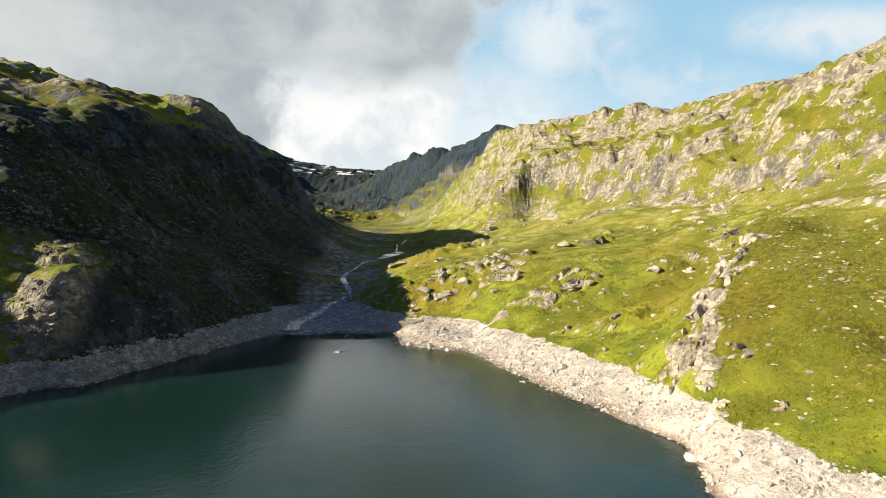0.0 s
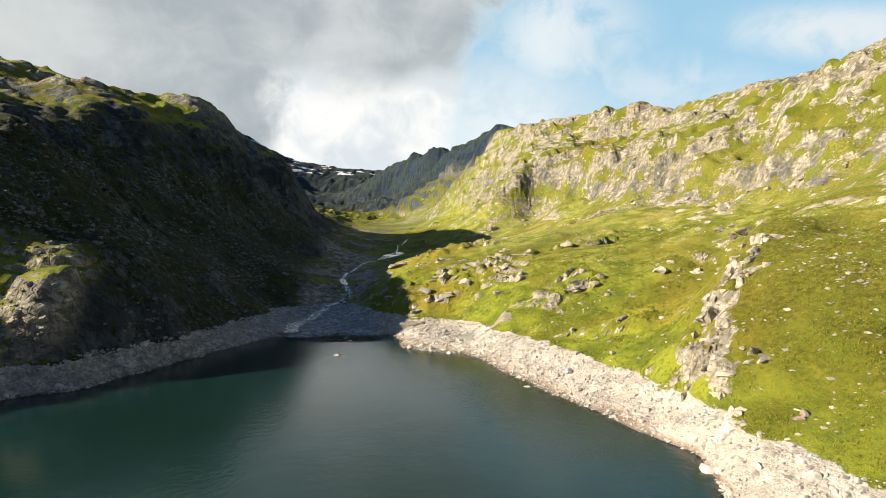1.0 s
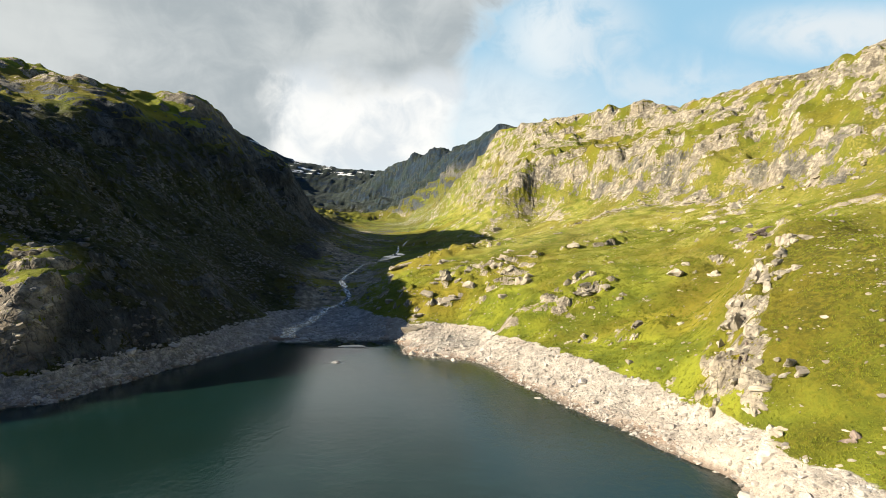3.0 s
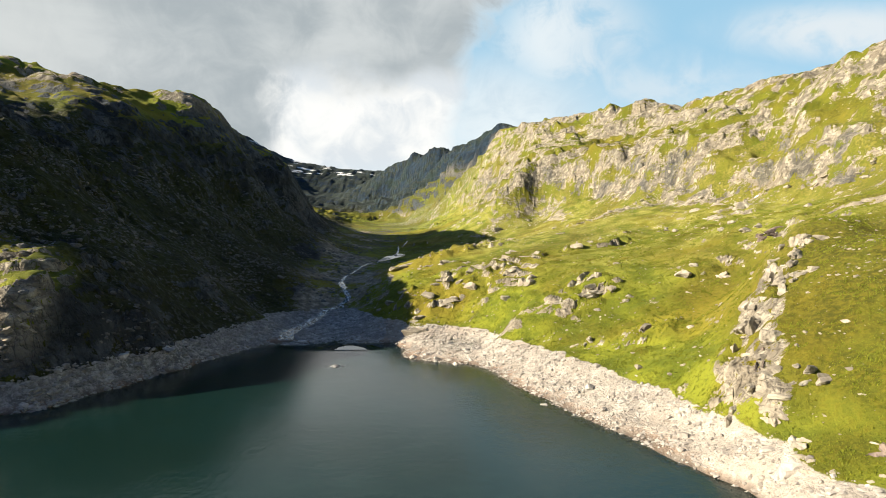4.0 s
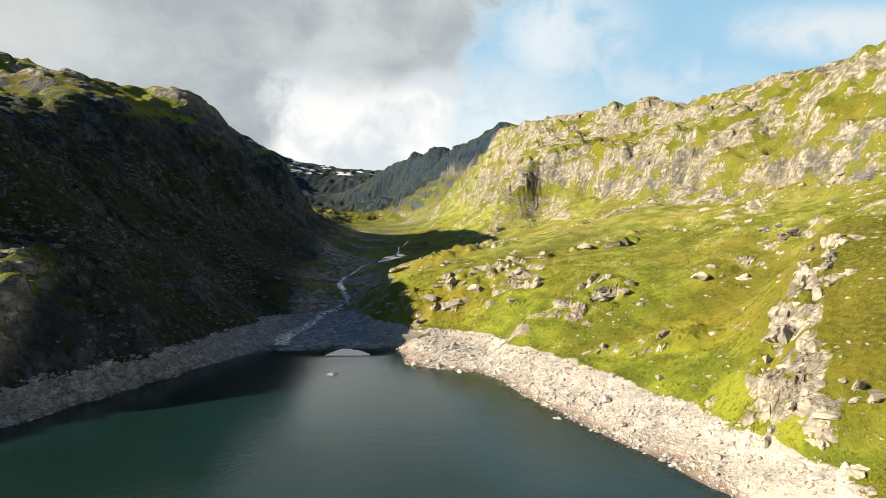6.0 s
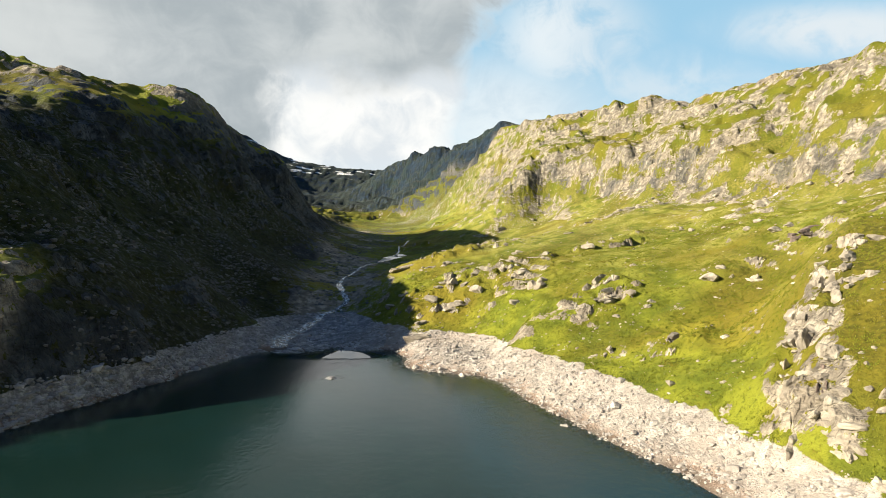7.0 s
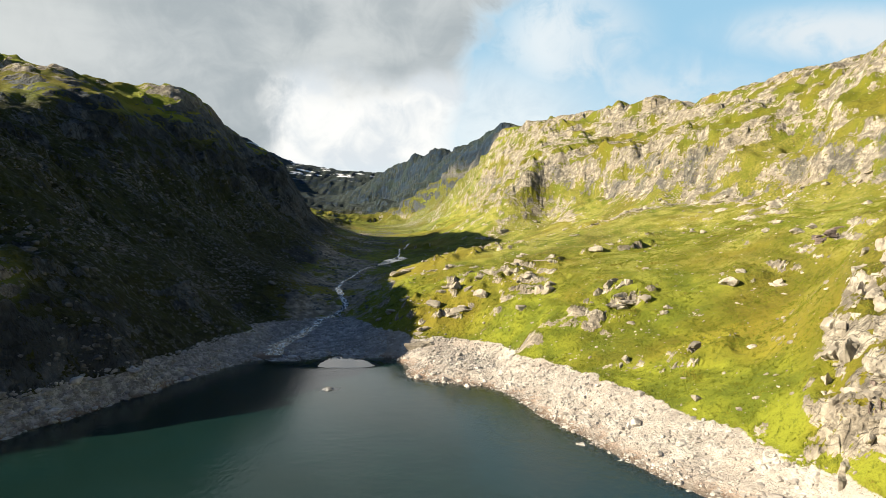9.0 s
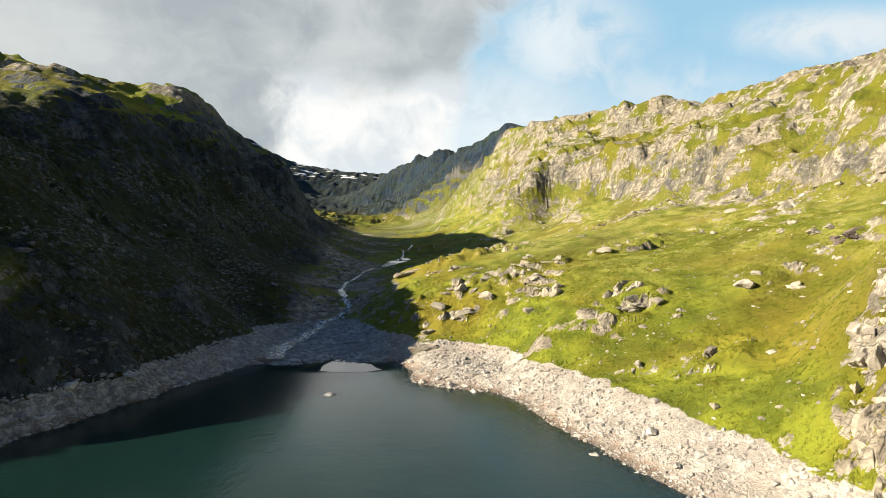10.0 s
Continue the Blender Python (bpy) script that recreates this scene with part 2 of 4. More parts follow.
def water_material():
    m, n, bsdf = material("lake_water")
    pos = n.add("ShaderNodeNewGeometry").outputs["Position"]
    w1 = n.noise(n.vmath("MULTIPLY", pos, (1.0, 0.6, 1.0)), 0.9, 4, 0.6)
    w2 = n.noise(pos, 0.16, 3)
    gust = n.noise(pos, 0.02, 3)
    calm, shallow = n.attribute("calm"), n.attribute("shallow")
    deep = n.mix(n.step(w2, 0.35, 0.7), (0.0055, 0.025, 0.026), (0.0085, 0.032, 0.032))
    deep = n.mix(n.step(gust, 0.35, 0.65), deep, (0.006, 0.021, 0.018))
    n.link(deep, bsdf.inputs["Base Color"])
    bsdf.inputs["Roughness"].default_value, bsdf.inputs["Specular IOR Level"].default_value = 1.0, 0.0
    h = n.math("MULTIPLY", n.math("ADD", w1, n.math("MULTIPLY", w2, 0.8)), n.math("SUBTRACT", 1.0, calm))
    ripple = n.add("ShaderNodeBump")
    n.link(h, ripple.inputs["Height"])
    ripple.inputs["Strength"].default_value, ripple.inputs["Distance"].default_value = 0.22, 0.22
    clear = n.add("ShaderNodeBsdfTransparent")
    clear.inputs[0].default_value = (0.62, 0.72, 0.60, 1)
    body, face = n.add("ShaderNodeMixShader"), n.add("ShaderNodeMixShader")
    n.link(n.math("MULTIPLY", shallow, 0.75), body.inputs[0])
    n.link(bsdf.outputs[0], body.inputs[1])
    n.link(clear.outputs[0], body.inputs[2])
    gloss, fresnel = n.add("ShaderNodeBsdfGlossy"), n.add("ShaderNodeFresnel")
    n.link(n.math("MULTIPLY", n.math("SUBTRACT", 1.0, calm), 0.13), gloss.inputs["Roughness"])
    fresnel.inputs["IOR"].default_value = 1.33
    n.link(ripple.outputs[0], gloss.inputs["Normal"])
    n.link(ripple.outputs[0], fresnel.inputs["Normal"])
    n.link(fresnel.outputs[0], face.inputs[0])
    n.link(body.outputs[0], face.inputs[1])
    n.link(gloss.outputs[0], face.inputs[2])
    n.link(face.outputs[0], n.tree.nodes["Material Output"].inputs[0])
    return m


def still_water_material():
    m, n, bsdf = material("still_water")
    pos = n.add("ShaderNodeNewGeometry").outputs["Position"]
    n.link(n.mix(n.noise(pos, 0.2, 3), (0.030, 0.038, 0.036), (0.050, 0.058, 0.052)), bsdf.inputs["Base Color"])
    bsdf.inputs["Roughness"].default_value, bsdf.inputs["IOR"].default_value = 0.08, 1.33
    bump(n, bsdf, n.noise(pos, 1.4, 3), 0.1, 0.1)
    return m


def stream_material():
    m, n, bsdf = material("rushing_water")
    pos = n.add("ShaderNodeNewGeometry").outputs["Position"]
    foam = n.noise(n.vmath("MULTIPLY", pos, (1.0, 0.6, 1.0)), 0.9, 5, 0.65, 0.8)
    n.link(n.mix(n.step(foam, 0.47, 0.57), (0.030, 0.050, 0.055), (0.84, 0.88, 0.89)), bsdf.inputs["Base Color"])
    bsdf.inputs["Roughness"].default_value = 0.25
    bump(n, bsdf, foam, 0.6, 0.3)
    return m


# ---- the land ----
rng = np.random.default_rng(7)
PERM = rng.permutation(512)
ANGLE = rng.random(512) * 2 * np.pi
GRAD_X, GRAD_Y = np.cos(ANGLE)[PERM], np.sin(ANGLE)[PERM]


def perlin(x, y):
    """Gradient noise, about -0.7 to 0.7."""
    fx, fy = np.floor(x), np.floor(y)
    xf, yf = x - fx, y - fy
    xi, yi = fx.astype(np.int32), fy.astype(np.int32)
    u, v = xf * xf * xf * (xf * (6 * xf - 15) + 10), yf * yf * yf * (yf * (6 * yf - 15) + 10)
    p0, p1 = PERM[xi & 511] + yi, PERM[(xi + 1) & 511] + yi

    def corner(p, dx, dy):
        k = p & 511
        return GRAD_X[k] * dx + GRAD_Y[k] * dy

    a, b = corner(p0, xf, yf), corner(p0 + 1, xf, yf - 1)
    lo = a + u * (corner(p1, xf - 1, yf) - a)
    hi = b + u * (corner(p1 + 1, xf - 1, yf - 1) - b)
    return lo + v * (hi - lo)


def fbm(x, y, size, octaves=4, gain=0.5, shift=0.0):
    total, amp = 0.0, 1.0
    for k in range(octaves):
        f = 2.03 ** k / size
        total = total + amp * perlin(x * f + shift + 17.3 * k, y * f - shift + 9.1 * k)
        amp *= gain
    return total


def ridged(x, y, size, octaves=4, gain=0.5, shift=0.0):
    total, amp = 0.0, 1.0
    for k in range(octaves):
        f = 2.03 ** k / size
        total = total + amp * (1 - 2.2 * np.abs(perlin(x * f + shift + 31.7 * k, y * f + shift - 13.9 * k)))
        amp *= gain
    return total


def blocks(x, y, long, wide, shift=0):
    """A random height for each block of a jointed rock, -1 to 1."""
    row = np.floor(y / wide).astype(np.int32)
    col = np.floor(x / long + 0.37 * row).astype(np.int32)
    return PERM[(PERM[(col + shift) & 511] + row) & 511] / 255.5 - 1


def smooth(v, lo, hi):
    t = np.clip((v - lo) / (hi - lo), 0, 1)
    return t * t * (3 - 2 * t)


# The landforms as lines of x, y, z: shores, the old high-water line, breaks of slope, crests.
SHORE_RIGHT = [(75, -260, 0), (66, -80, 0), (52, 20, 0), (42, 70, 0), (39, 86, 0), (42, 97, 0), (43.5, 108, 0), (40.5, 114, 0), (37, 122, 0), (34.5, 132, 0), (29, 144, 0), (25.5, 153, 0), (21, 166, 0), (15.5, 182, 0), (8.5, 203, 0), (-4, 210, 0), (-16, 220, 0), (-17, 236, 0)]
SHORE_HEAD = [(-22, 247, 0), (-34, 250, 0), (-44, 262, 0), (-52, 254, 0), (-59, 245, 0)]
SHORE_LEFT = [(-70, 246, 0), (-75, 232, 0), (-80, 215, 0), (-86, 188, 0), (-92, 164, 0), (-99, 150, 0), (-107, 141, 0), (-120, 118, 0), (-140, 70, 0), (-165, -40, 0), (-180, -260, 0)]
FULL_RIGHT = [(95, -260, 6), (85, -80, 6), (72, 20, 6), (62, 60, 6), (55.5, 76, 6), (52, 82, 6), (50.5, 90, 6), (49.5, 98, 6), (49, 106, 6), (50, 115, 6), (48.5, 124, 6), (47, 136, 6), (44.5, 148, 6), (38, 165, 6), (32.5, 180, 6), (26, 202, 6), (18, 226, 6), (2, 252, 6), (-14, 258, 6), (-28, 276, 6), (-38, 297, 6)]
FULL_LEFT = [(-52, 318, 6), (-66, 312, 6), (-84, 290, 6), (-81, 258, 6), (-84, 228, 6), (-87, 207, 6), (-89, 193, 6), (-92.5, 177, 6), (-97, 166, 6), (-104, 153, 6), (-112, 144, 6), (-128, 126, 6), (-150, 75, 6), (-178, -40, 6), (-195, -260, 6)]
VALLEY_FLOOR = [(-62, 375, 17), (-55, 440, 27), (-45, 500, 34.5), (-35, 570, 41.5), (-81, 680, 55), (-119, 860, 72), (-175, 1150, 97)]
LOWER_RIGHT = [(42, 182, 9.3), (32, 210, 11.8), (20, 225, 10), (22, 248, 18), (45, 220, 20.5), (43, 240, 25), (74.8, 210, 27), (-42, 366, 21.5), (-27, 350, 27.5), (-1, 292, 24), (12, 299, 28.5), (18, 298, 31), (3, 374, 37), (-22, 296, 15), (6, 264, 13.5), (29, 311, 31.5), (38, 516, 49), (40, 357, 40), (89, 326, 44), (114, 317, 46), (108, 390, 60), (125, 385, 63), (115, 430, 64), (106, 207, 43), (122, 219, 50), (101, 235, 44), (90, 205, 31.5), (91, 230, 37), (139, 323, 59), (98, 510, 69), (77, 541, 64), (140, 200, 56), (110, 140, 44), (120, 90, 47)]
KNOB = [(52, 124, 10.5), (53, 136, 12), (58, 134, 17), (60.5, 117, 14), (53, 119, 11.5), (56, 104, 9), (64, 103.5, 12.5), (65, 151.5, 20.5), (73, 157, 29), (81.5, 163, 36.5), (90, 173, 42), (96, 158, 41), (104, 175, 45), (105, 158, 39), (93, 182, 36), (60, 165, 14.5), (65, 164, 19), (73, 180, 21), (84, 186, 27), (96, 198, 35), (70, 138, 26), (83, 135, 32.4), (74, 123, 24.4), (68, 107, 18), (98, 130, 36), (84, 104, 21), (46, 158, 9.5), (52, 183, 14)]
CLIFF_FOOT = [(66, 552, 80), (92, 560, 84), (116, 524, 84), (128, 505, 85), (139, 440, 83), (149, 412, 85), (152, 390, 80), (160, 364, 74), (169, 340, 68), (172, 312, 69), (174, 295, 67), (176, 272, 66), (205, 215, 74), (220, 100, 72)]
CLIFF_TOP = [(73, 571, 109), (100, 575, 119), (126, 534, 120), (140, 520, 119), (147, 436, 103), (153, 422, 105), (160, 398, 97), (167, 374, 91), (175, 350, 84), (178, 320, 83), (183, 300, 83), (186, 285, 84), (220, 212, 92), (232, 100, 90)]
HEIGHTS_RIGHT = [(198, 684, 188), (169, 409, 111), (174, 381, 98), (185, 358, 92), (195, 357, 102), (192, 388, 114), (204, 324, 106), (198, 344, 115), (214, 353, 131), (221, 485, 148), (230, 578, 165), (199, 617, 157), (184, 642, 168), (165, 705, 181), (132, 676, 157), (152, 551, 126), (225, 621, 180), (109, 725, 166), (99, 800, 197), (88, 640, 128), (110, 690, 156)]
CREST_RIGHT = [(156, 748, 202), (190, 704, 206), (205, 660, 198), (225, 621, 187), (234, 550, 173), (238, 476, 163), (262, 445, 164), (225, 352, 146), (250, 362, 154), (252, 402, 152), (262, 384, 154), (273, 382, 159), (285, 390, 170), (310, 385, 186), (330, 330, 190), (345, 200, 185), (350, 50, 180)]
FLANK_FAR = [(29, 759, 80), (51, 610, 82), (52, 640, 97), (2, 899, 86), (31, 977, 127), (-23, 700, 60), (10, 650, 68), (60, 690, 112), (62, 900, 178), (83, 880, 195), (-24, 930, 84), (-78, 1020, 83), (22, 960, 154), (3, 1060, 157), (-20, 1130, 160), (-49, 1170, 152), (-79, 1190, 138), (-97, 1190, 123), (-102, 1160, 101), (-48, 1080, 108), (3, 1010, 124), (20, 1300, 150), (-60, 1330, 150)]
FOOT_LEFT = [(-80, 339, 21), (-78, 381, 22), (-97, 419, 32), (-99, 333, 27), (-112, 325, 31), (-91, 252, 13), (-89, 275, 14), (-98, 236, 17), (-91, 196, 14), (-104, 202, 25), (-109, 242, 28), (-104, 260, 28), (-113, 208, 35), (-122, 255, 38), (-121, 640, 61), (-137, 780, 71), (-176, 960, 86), (-176, 880, 82)]
SLOPE_LEFT = [(-126, 331, 42), (-127, 389, 48), (-126, 436, 61), (-143, 286, 52), (-134, 230, 47), (-165, 244, 79), (-146, 496, 79), (-160, 505, 94), (-149, 417, 83), (-166, 364, 86), (-172, 387, 100), (-190, 347, 105), (-192, 374, 124), (-213, 346, 118), (-242, 354, 123), (-268, 377, 139), (-125, 545, 68), (-142, 545, 104), (-152, 533, 110), (-128, 208, 39), (-185, 300, 88), (-160, 320, 70)]
# Unseen points beyond x = -150 have heights set to steer shadows.
OUTCROP = [(-115, 188, 34), (-107, 168, 25.7), (-104, 157, 13.5), (-99, 176, 17), (-128, 192, 38), (-160, 165, 42), (-121, 172, 27), (-135, 170, 30), (-128, 150, 13), (-152, 194, 54), (-185, 206, 69), (-215, 205, 81), (-240, 230, 99), (-200, 150, 58)]
# Points below y = 250 are unseen, kept low to let the sun past.
CREST_LEFT = [(-228, 422, 144), (-212, 439, 145), (-302, 419, 155), (-279, 419, 152), (-268, 436, 152), (-240, 437, 146), (-223, 459, 149), (-196, 468, 149), (-164, 575, 121), (-348, 480, 186), (-322, 480, 181), (-297, 470, 171), (-249, 411, 155), (-232, 430, 152), (-216, 445, 152), (-190, 452, 152), (-178, 471, 144), (-177, 500, 140), (-177, 536, 136), (-179, 590, 136), (-166, 600, 126), (-156, 605, 118), (-150, 612, 105), (-144, 618, 91), (-133, 605, 77), (-135, 640, 72), (-240, 300, 112), (-245, 120, 72), (-262, -60, 72), (-300, 340, 140), (-330, 280, 135), (-380, 220, 120), (-420, 0, 120)]
HEAD_WALL = [(-957, 2900, 600), (-896, 2900, 545), (-807, 2900, 497), (-730, 2900, 472), (-652, 2900, 458), (-541, 2900, 444), (-408, 2900, 427), (-297, 2900, 421), (-236, 2900, 416), (-586, 2500, 259), (-492, 2450, 226), (-379, 2400, 199), (-282, 2350, 191), (-214, 2350, 204), (-354, 1900, 154), (-236, 1700, 136), (-251, 1350, 111), (-180, 1300, 99), (-627, 2300, 285), (-700, 3300, 430), (-200, 3300, 380)]
FAR_RIGHT = [(-40, 1905, 330), (40, 1905, 332), (95, 1885, 335), (-228, 2350, 330), (-184, 2200, 340), (-144, 2050, 345), (-101, 1900, 352), (-41, 1800, 346), (30, 1560, 310), (64, 1420, 287), (65, 1120, 253), (77, 1080, 253), (89, 1010, 242), (99, 930, 227), (-178, 1950, 205), (-139, 1800, 204), (-80, 1650, 213), (-9, 1450, 208), (40, 1250, 205), (59, 1080, 207), (60, 1700, 290), (150, 1300, 290), (140, 1000, 236)]
RIM = [(700, 400, 260), (700, -200, 240), (600, 1000, 300), (400, 1500, 350), (100, 3300, 400), (250, 2200, 400), (-1000, 1500, 420), (-750, 800, 300), (-800, 200, 260), (-800, -300, 240), (-300, -600, 150), (300, -600, 150), (1400, 500, 300), (-1400, 500, 300), (0, 4400, 400), (1300, 4200, 500), (-1900, 4200, 700), (-1300, 2600, 640)]
BACK_RIGHT = [(116, 925, 222), (100, 1125, 235), (140, 1110, 232), (190, 1155, 240), (231, 1100, 228), (300, 1150, 240), (456, 1228, 265), (250, 950, 212), (300, 640, 165), (260, 740, 185), (330, 520, 160), (380, 440, 168), (420, 330, 170), (430, 180, 165), (180, 860, 200)]
BACK_LEFT = [(-440, 600, 182), (-520, 700, 200), (-370, 560, 172), (-310, 560, 160), (-440, 480, 190), (-260, 500, 140), (-300, 520, 150), (-240, 620, 120), (-230, 720, 90), (-250, 850, 90), (-280, 1000, 105), (-420, 800, 150), (-420, 1100, 150), (-400, 1400, 160), (-600, 1900, 260)]
BEACH = [(4, 222, 2.6), (-6, 232, 2.8), (-14, 240, 2.4), (40, 141, 3), (31, 166, 3), (45, 112, 3), (45, 98, 3)]
BED = [(-30, 150, -9), (-20, 100, -14), (-40, 200, -8), (-30, 0, -18), (-40, -200, -18), (-40, 235, -3), (10, 130, -8), (-70, 150, -9), (20, 60, -10)]
LINES = [SHORE_RIGHT, SHORE_HEAD, SHORE_LEFT, FULL_RIGHT, FULL_LEFT, VALLEY_FLOOR, LOWER_RIGHT, KNOB, CLIFF_FOOT, CLIFF_TOP, HEIGHTS_RIGHT, CREST_RIGHT, FLANK_FAR, FOOT_LEFT, SLOPE_LEFT, OUTCROP, CREST_LEFT, HEAD_WALL, FAR_RIGHT, RIM, BACK_RIGHT, BACK_LEFT, BEACH, BED]
FORM = np.array([p for line in LINES for p in line], float)


def kernel(d2):
    return np.sqrt(d2 + 36.0)


def fit_land():
    p = FORM[:, :2]
    d2 = ((p[:, None] - p[None]) ** 2).sum(-1)
    a = kernel(d2) - 0.02 * np.eye(len(p))
    one = np.ones((len(p), 1))
    full = np.block([[a, one], [one.T, np.zeros((1, 1))]])
    return np.linalg.solve(full, np.r_[FORM[:, 2], 0.0])


WEIGHTS = fit_land()


def base_height(x, y):
    """The smooth lie of the land."""
    x, y = np.asarray(x, float), np.asarray(y, float)
    z = np.full(x.shape, WEIGHTS[-1])
    for (px, py, _), w in zip(FORM, WEIGHTS[:-1]):
        z += w * kernel((x - px) ** 2 + (y - py) ** 2)
    return z


def near(x, y, cx, cy, rx, ry, turn=0.0):
    """1 in the middle of an oval stretch of ground, 0 outside it."""
    c, n = math.cos(radians(turn)), math.sin(radians(turn))
    u, v = ((x - cx) * c + (y - cy) * n) / rx, ((y - cy) * c - (x - cx) * n) / ry
    return 1 - smooth(np.hypot(u, v), 0.55, 1.0)


def roughness(x, y, z0):
    """How craggy the ground is, 0 to 1."""
    right = smooth(x, -40, 60) * smooth(z0, 62, 92)
    left = smooth(x, -95, -150) * smooth(z0, 14, 60)
    left = left * (0.45 + 0.55 * smooth(z0, 60, 95))
    head = smooth(y, 900, 1200)
    r = np.maximum(np.maximum(0.9 * right, left), head)
    knolls = 0.5 * near(x, y, 8, 278, 48, 34, -20) + 0.6 * near(x, y, 46, 222, 22, 14, 30)
    knob = 0.8 * near(x, y, 63, 142, 9, 34, -38) + 0.5 * near(x, y, 58, 112, 6, 22, -10)
    bank = 0.5 * near(x, y, -118, 195, 26, 40)
    broken = 0.75 * smooth(x, -70, -30) * smooth(fbm(x, y, 55, 3, 0.5, 40.0), 0.12, 0.40)
    r = r * (1 - 0.5 * near(x, y, -205, 560, 60, 260, 4))
    r = r * (1 - 0.45 * near(x, y, -245, 372, 80, 62))
    broken = broken * (1 - near(x, y, 92, 150, 36, 55))
    return np.clip(np.maximum.reduce([r, knolls, 0.42 * knob, bank, broken * 0.8]), 0, 1)


def ledges(z, rise, sharp, shift):
    """Turns an even slope into treads and steep risers."""
    q = (z + shift) / rise
    k = q - np.floor(q)
    return rise * (smooth(k, 0.5 - sharp, 0.5 + sharp) - k)


def crags(x, y):
    """Height of the ground with its rock and turf, and the smooth height under it."""
    z0 = base_height(x, y)
    wild = 0.6 * smooth(z0, 58, 84) * (0.35 + 0.40 * smooth(x, -60, 20) + 0.25 * smooth(y, 900, 1100))
    deep = smooth(y, 900, 1100)
    sun_side = smooth(x, 0, 60) * (1 - deep)
    z0 = base_height(x + wild * ((9 + 14 * deep) * fbm(x, y, 46 + 60 * deep, 2, 0.5, 301.0) + (1.6 + 5.0 * sun_side) * fbm(x, y, 15, 2, 0.5, 321.0) + 4.5 * sun_side * np.abs(fbm(x, y, 20, 2, 0.5, 341.0))), y + wild * ((15 + 22 * deep) * fbm(x, y, 46 + 60 * deep, 2, 0.5, 311.0) + 2.2 * fbm(x, y, 15, 2, 0.5, 331.0)))
    up = smooth(z0, 6.5, 14.0)
    far = smooth(np.hypot(x, y - 150), 150, 650)
    r = roughness(x, y, z0) * up
    wx, wy = x + 9 * fbm(x, y, 30, 2, 0.5, 61.0), y + 9 * fbm(x, y, 30, 2, 0.5, 71.0)
    soft = 2.0 * fbm(x, y, 70, 3, 0.5, 5.0) + 1.3 * fbm(x, y, 24, 3, 0.55, 15.0)
    crag = (1.8 + 1.6 * far) * (1 - 0.45 * smooth(x, -40, 60) * (1 - smooth(y, 800, 950))) * ridged(wx, wy, 24 + 16 * far, 4, 0.5 - 0.2 * smooth(y, 500, 900))
    tower = 9.0 * smooth(y, 950, 1150) * (ridged(x * 0.8, y * 0.8, 90, 3, 0.5, 14.0) - 1.0)
    tower = tower + 2.0 * smooth(y, 950, 1150) * (1 - smooth(y, 1700, 2200)) * ridged(x + 0.25 * y, 0.5 * y, 44, 3, 0.55, 23.0)
    ribs = (2.6 + 2.8 * far) * ridged(wx * 0.30 + 0.25 * wy, wy, 15 + 6 * far, 3, 0.5, 4.0) * smooth(x, -120, -170) * smooth(z0, 40, 70)
    z = z0 + up * (0.7 + 0.5 * r) * soft + r * (crag * (1 - 0.6 * smooth(y, 950, 1150)) + ribs) + r * tower
    tilt = 0.10 * x - 0.05 * y + 16.0 * fbm(x, y, 75, 2, 0.45, 3.0)
    uneven = smooth(fbm(x, y, 34, 3, 0.55, 52.0), -0.25, 0.35)
    bx, by = wx + 2.5 * fbm(x, y, 9, 2, 0.5, 91.0), wy + 2.5 * fbm(x, y, 9, 2, 0.5, 95.0)
    jog = (1 - smooth(y, 800, 950)) * (4.5 * blocks(bx, by, 24, 15, 19) + 2.5 * blocks(bx + 3, by, 10, 8, 77))
    sunny = smooth(x, -40, 60) * (1 - smooth(y, 800, 950))
    z = z + r * (0.15 + 0.45 * sunny + (0.7 - 0.35 * sunny) * uneven) * ledges(z, 13.0 + 6.0 * far, 0.11 + 0.16 * sunny, tilt + jog)
    z = z + np.maximum(r, 0.30 * up * (1 - near(x, y, 92, 150, 34, 55))) * (1 - 0.9 * smooth(y, 500, 950)) * (0.35 + 0.5 * uneven) * ledges(z, 4.3 + 2.5 * far, 0.20, 0.5 * tilt + 3.5 * fbm(x, y, 24, 2, 0.4, 33.0))
    z = z + up * (1 - smooth(y, 450, 850)) * (0.50 + 0.10 * r) * fbm(x, y, 6.5, 3, 0.55, 11.0)
    # jointed blocks on the crags, and on the broken face of the knob
    z = z + r * (1 - smooth(y, 700, 950)) * (1 - 0.55 * sunny) * (2.0 * blocks(bx, by, 13, 8) + 1.2 * blocks(bx + 3, by, 6, 4.5, 77))
    face = near(x, y, 61, 142, 6.5, 28, -40)
    z = z + face * (1.0 * blocks(0.8 * bx + 0.6 * by, 0.8 * by - 0.6 * bx, 4.5, 2.6, 33) + 0.5 * blocks(bx, by, 2.2, 1.6, 55))
    # broken stone between the water and the old high-water line
    bar = smooth(z0, -1.0, 1.0) * (1 - smooth(z0, 6.0, 9.0))
    z = z + bar * (0.40 * fbm(x, y, 5, 4, 0.6, 2.0) + 0.30 * ridged(x, y, 9, 3, 0.5, 8.0) - 0.1)
    # one rock that just breaks the water
    d2 = (x + 36) ** 2 + (y - 203) ** 2
    z = np.where(d2 < 150, np.maximum(z, 0.75 - 0.30 * np.sqrt(d2) - 0.10 * d2), z)
    return z, z0


MARKS = np.array([p for line in LINES if line not in (BED, RIM) for p in line], float)
MARKS_OFF = crags(MARKS[:, 0], MARKS[:, 1])[0] - MARKS[:, 2]


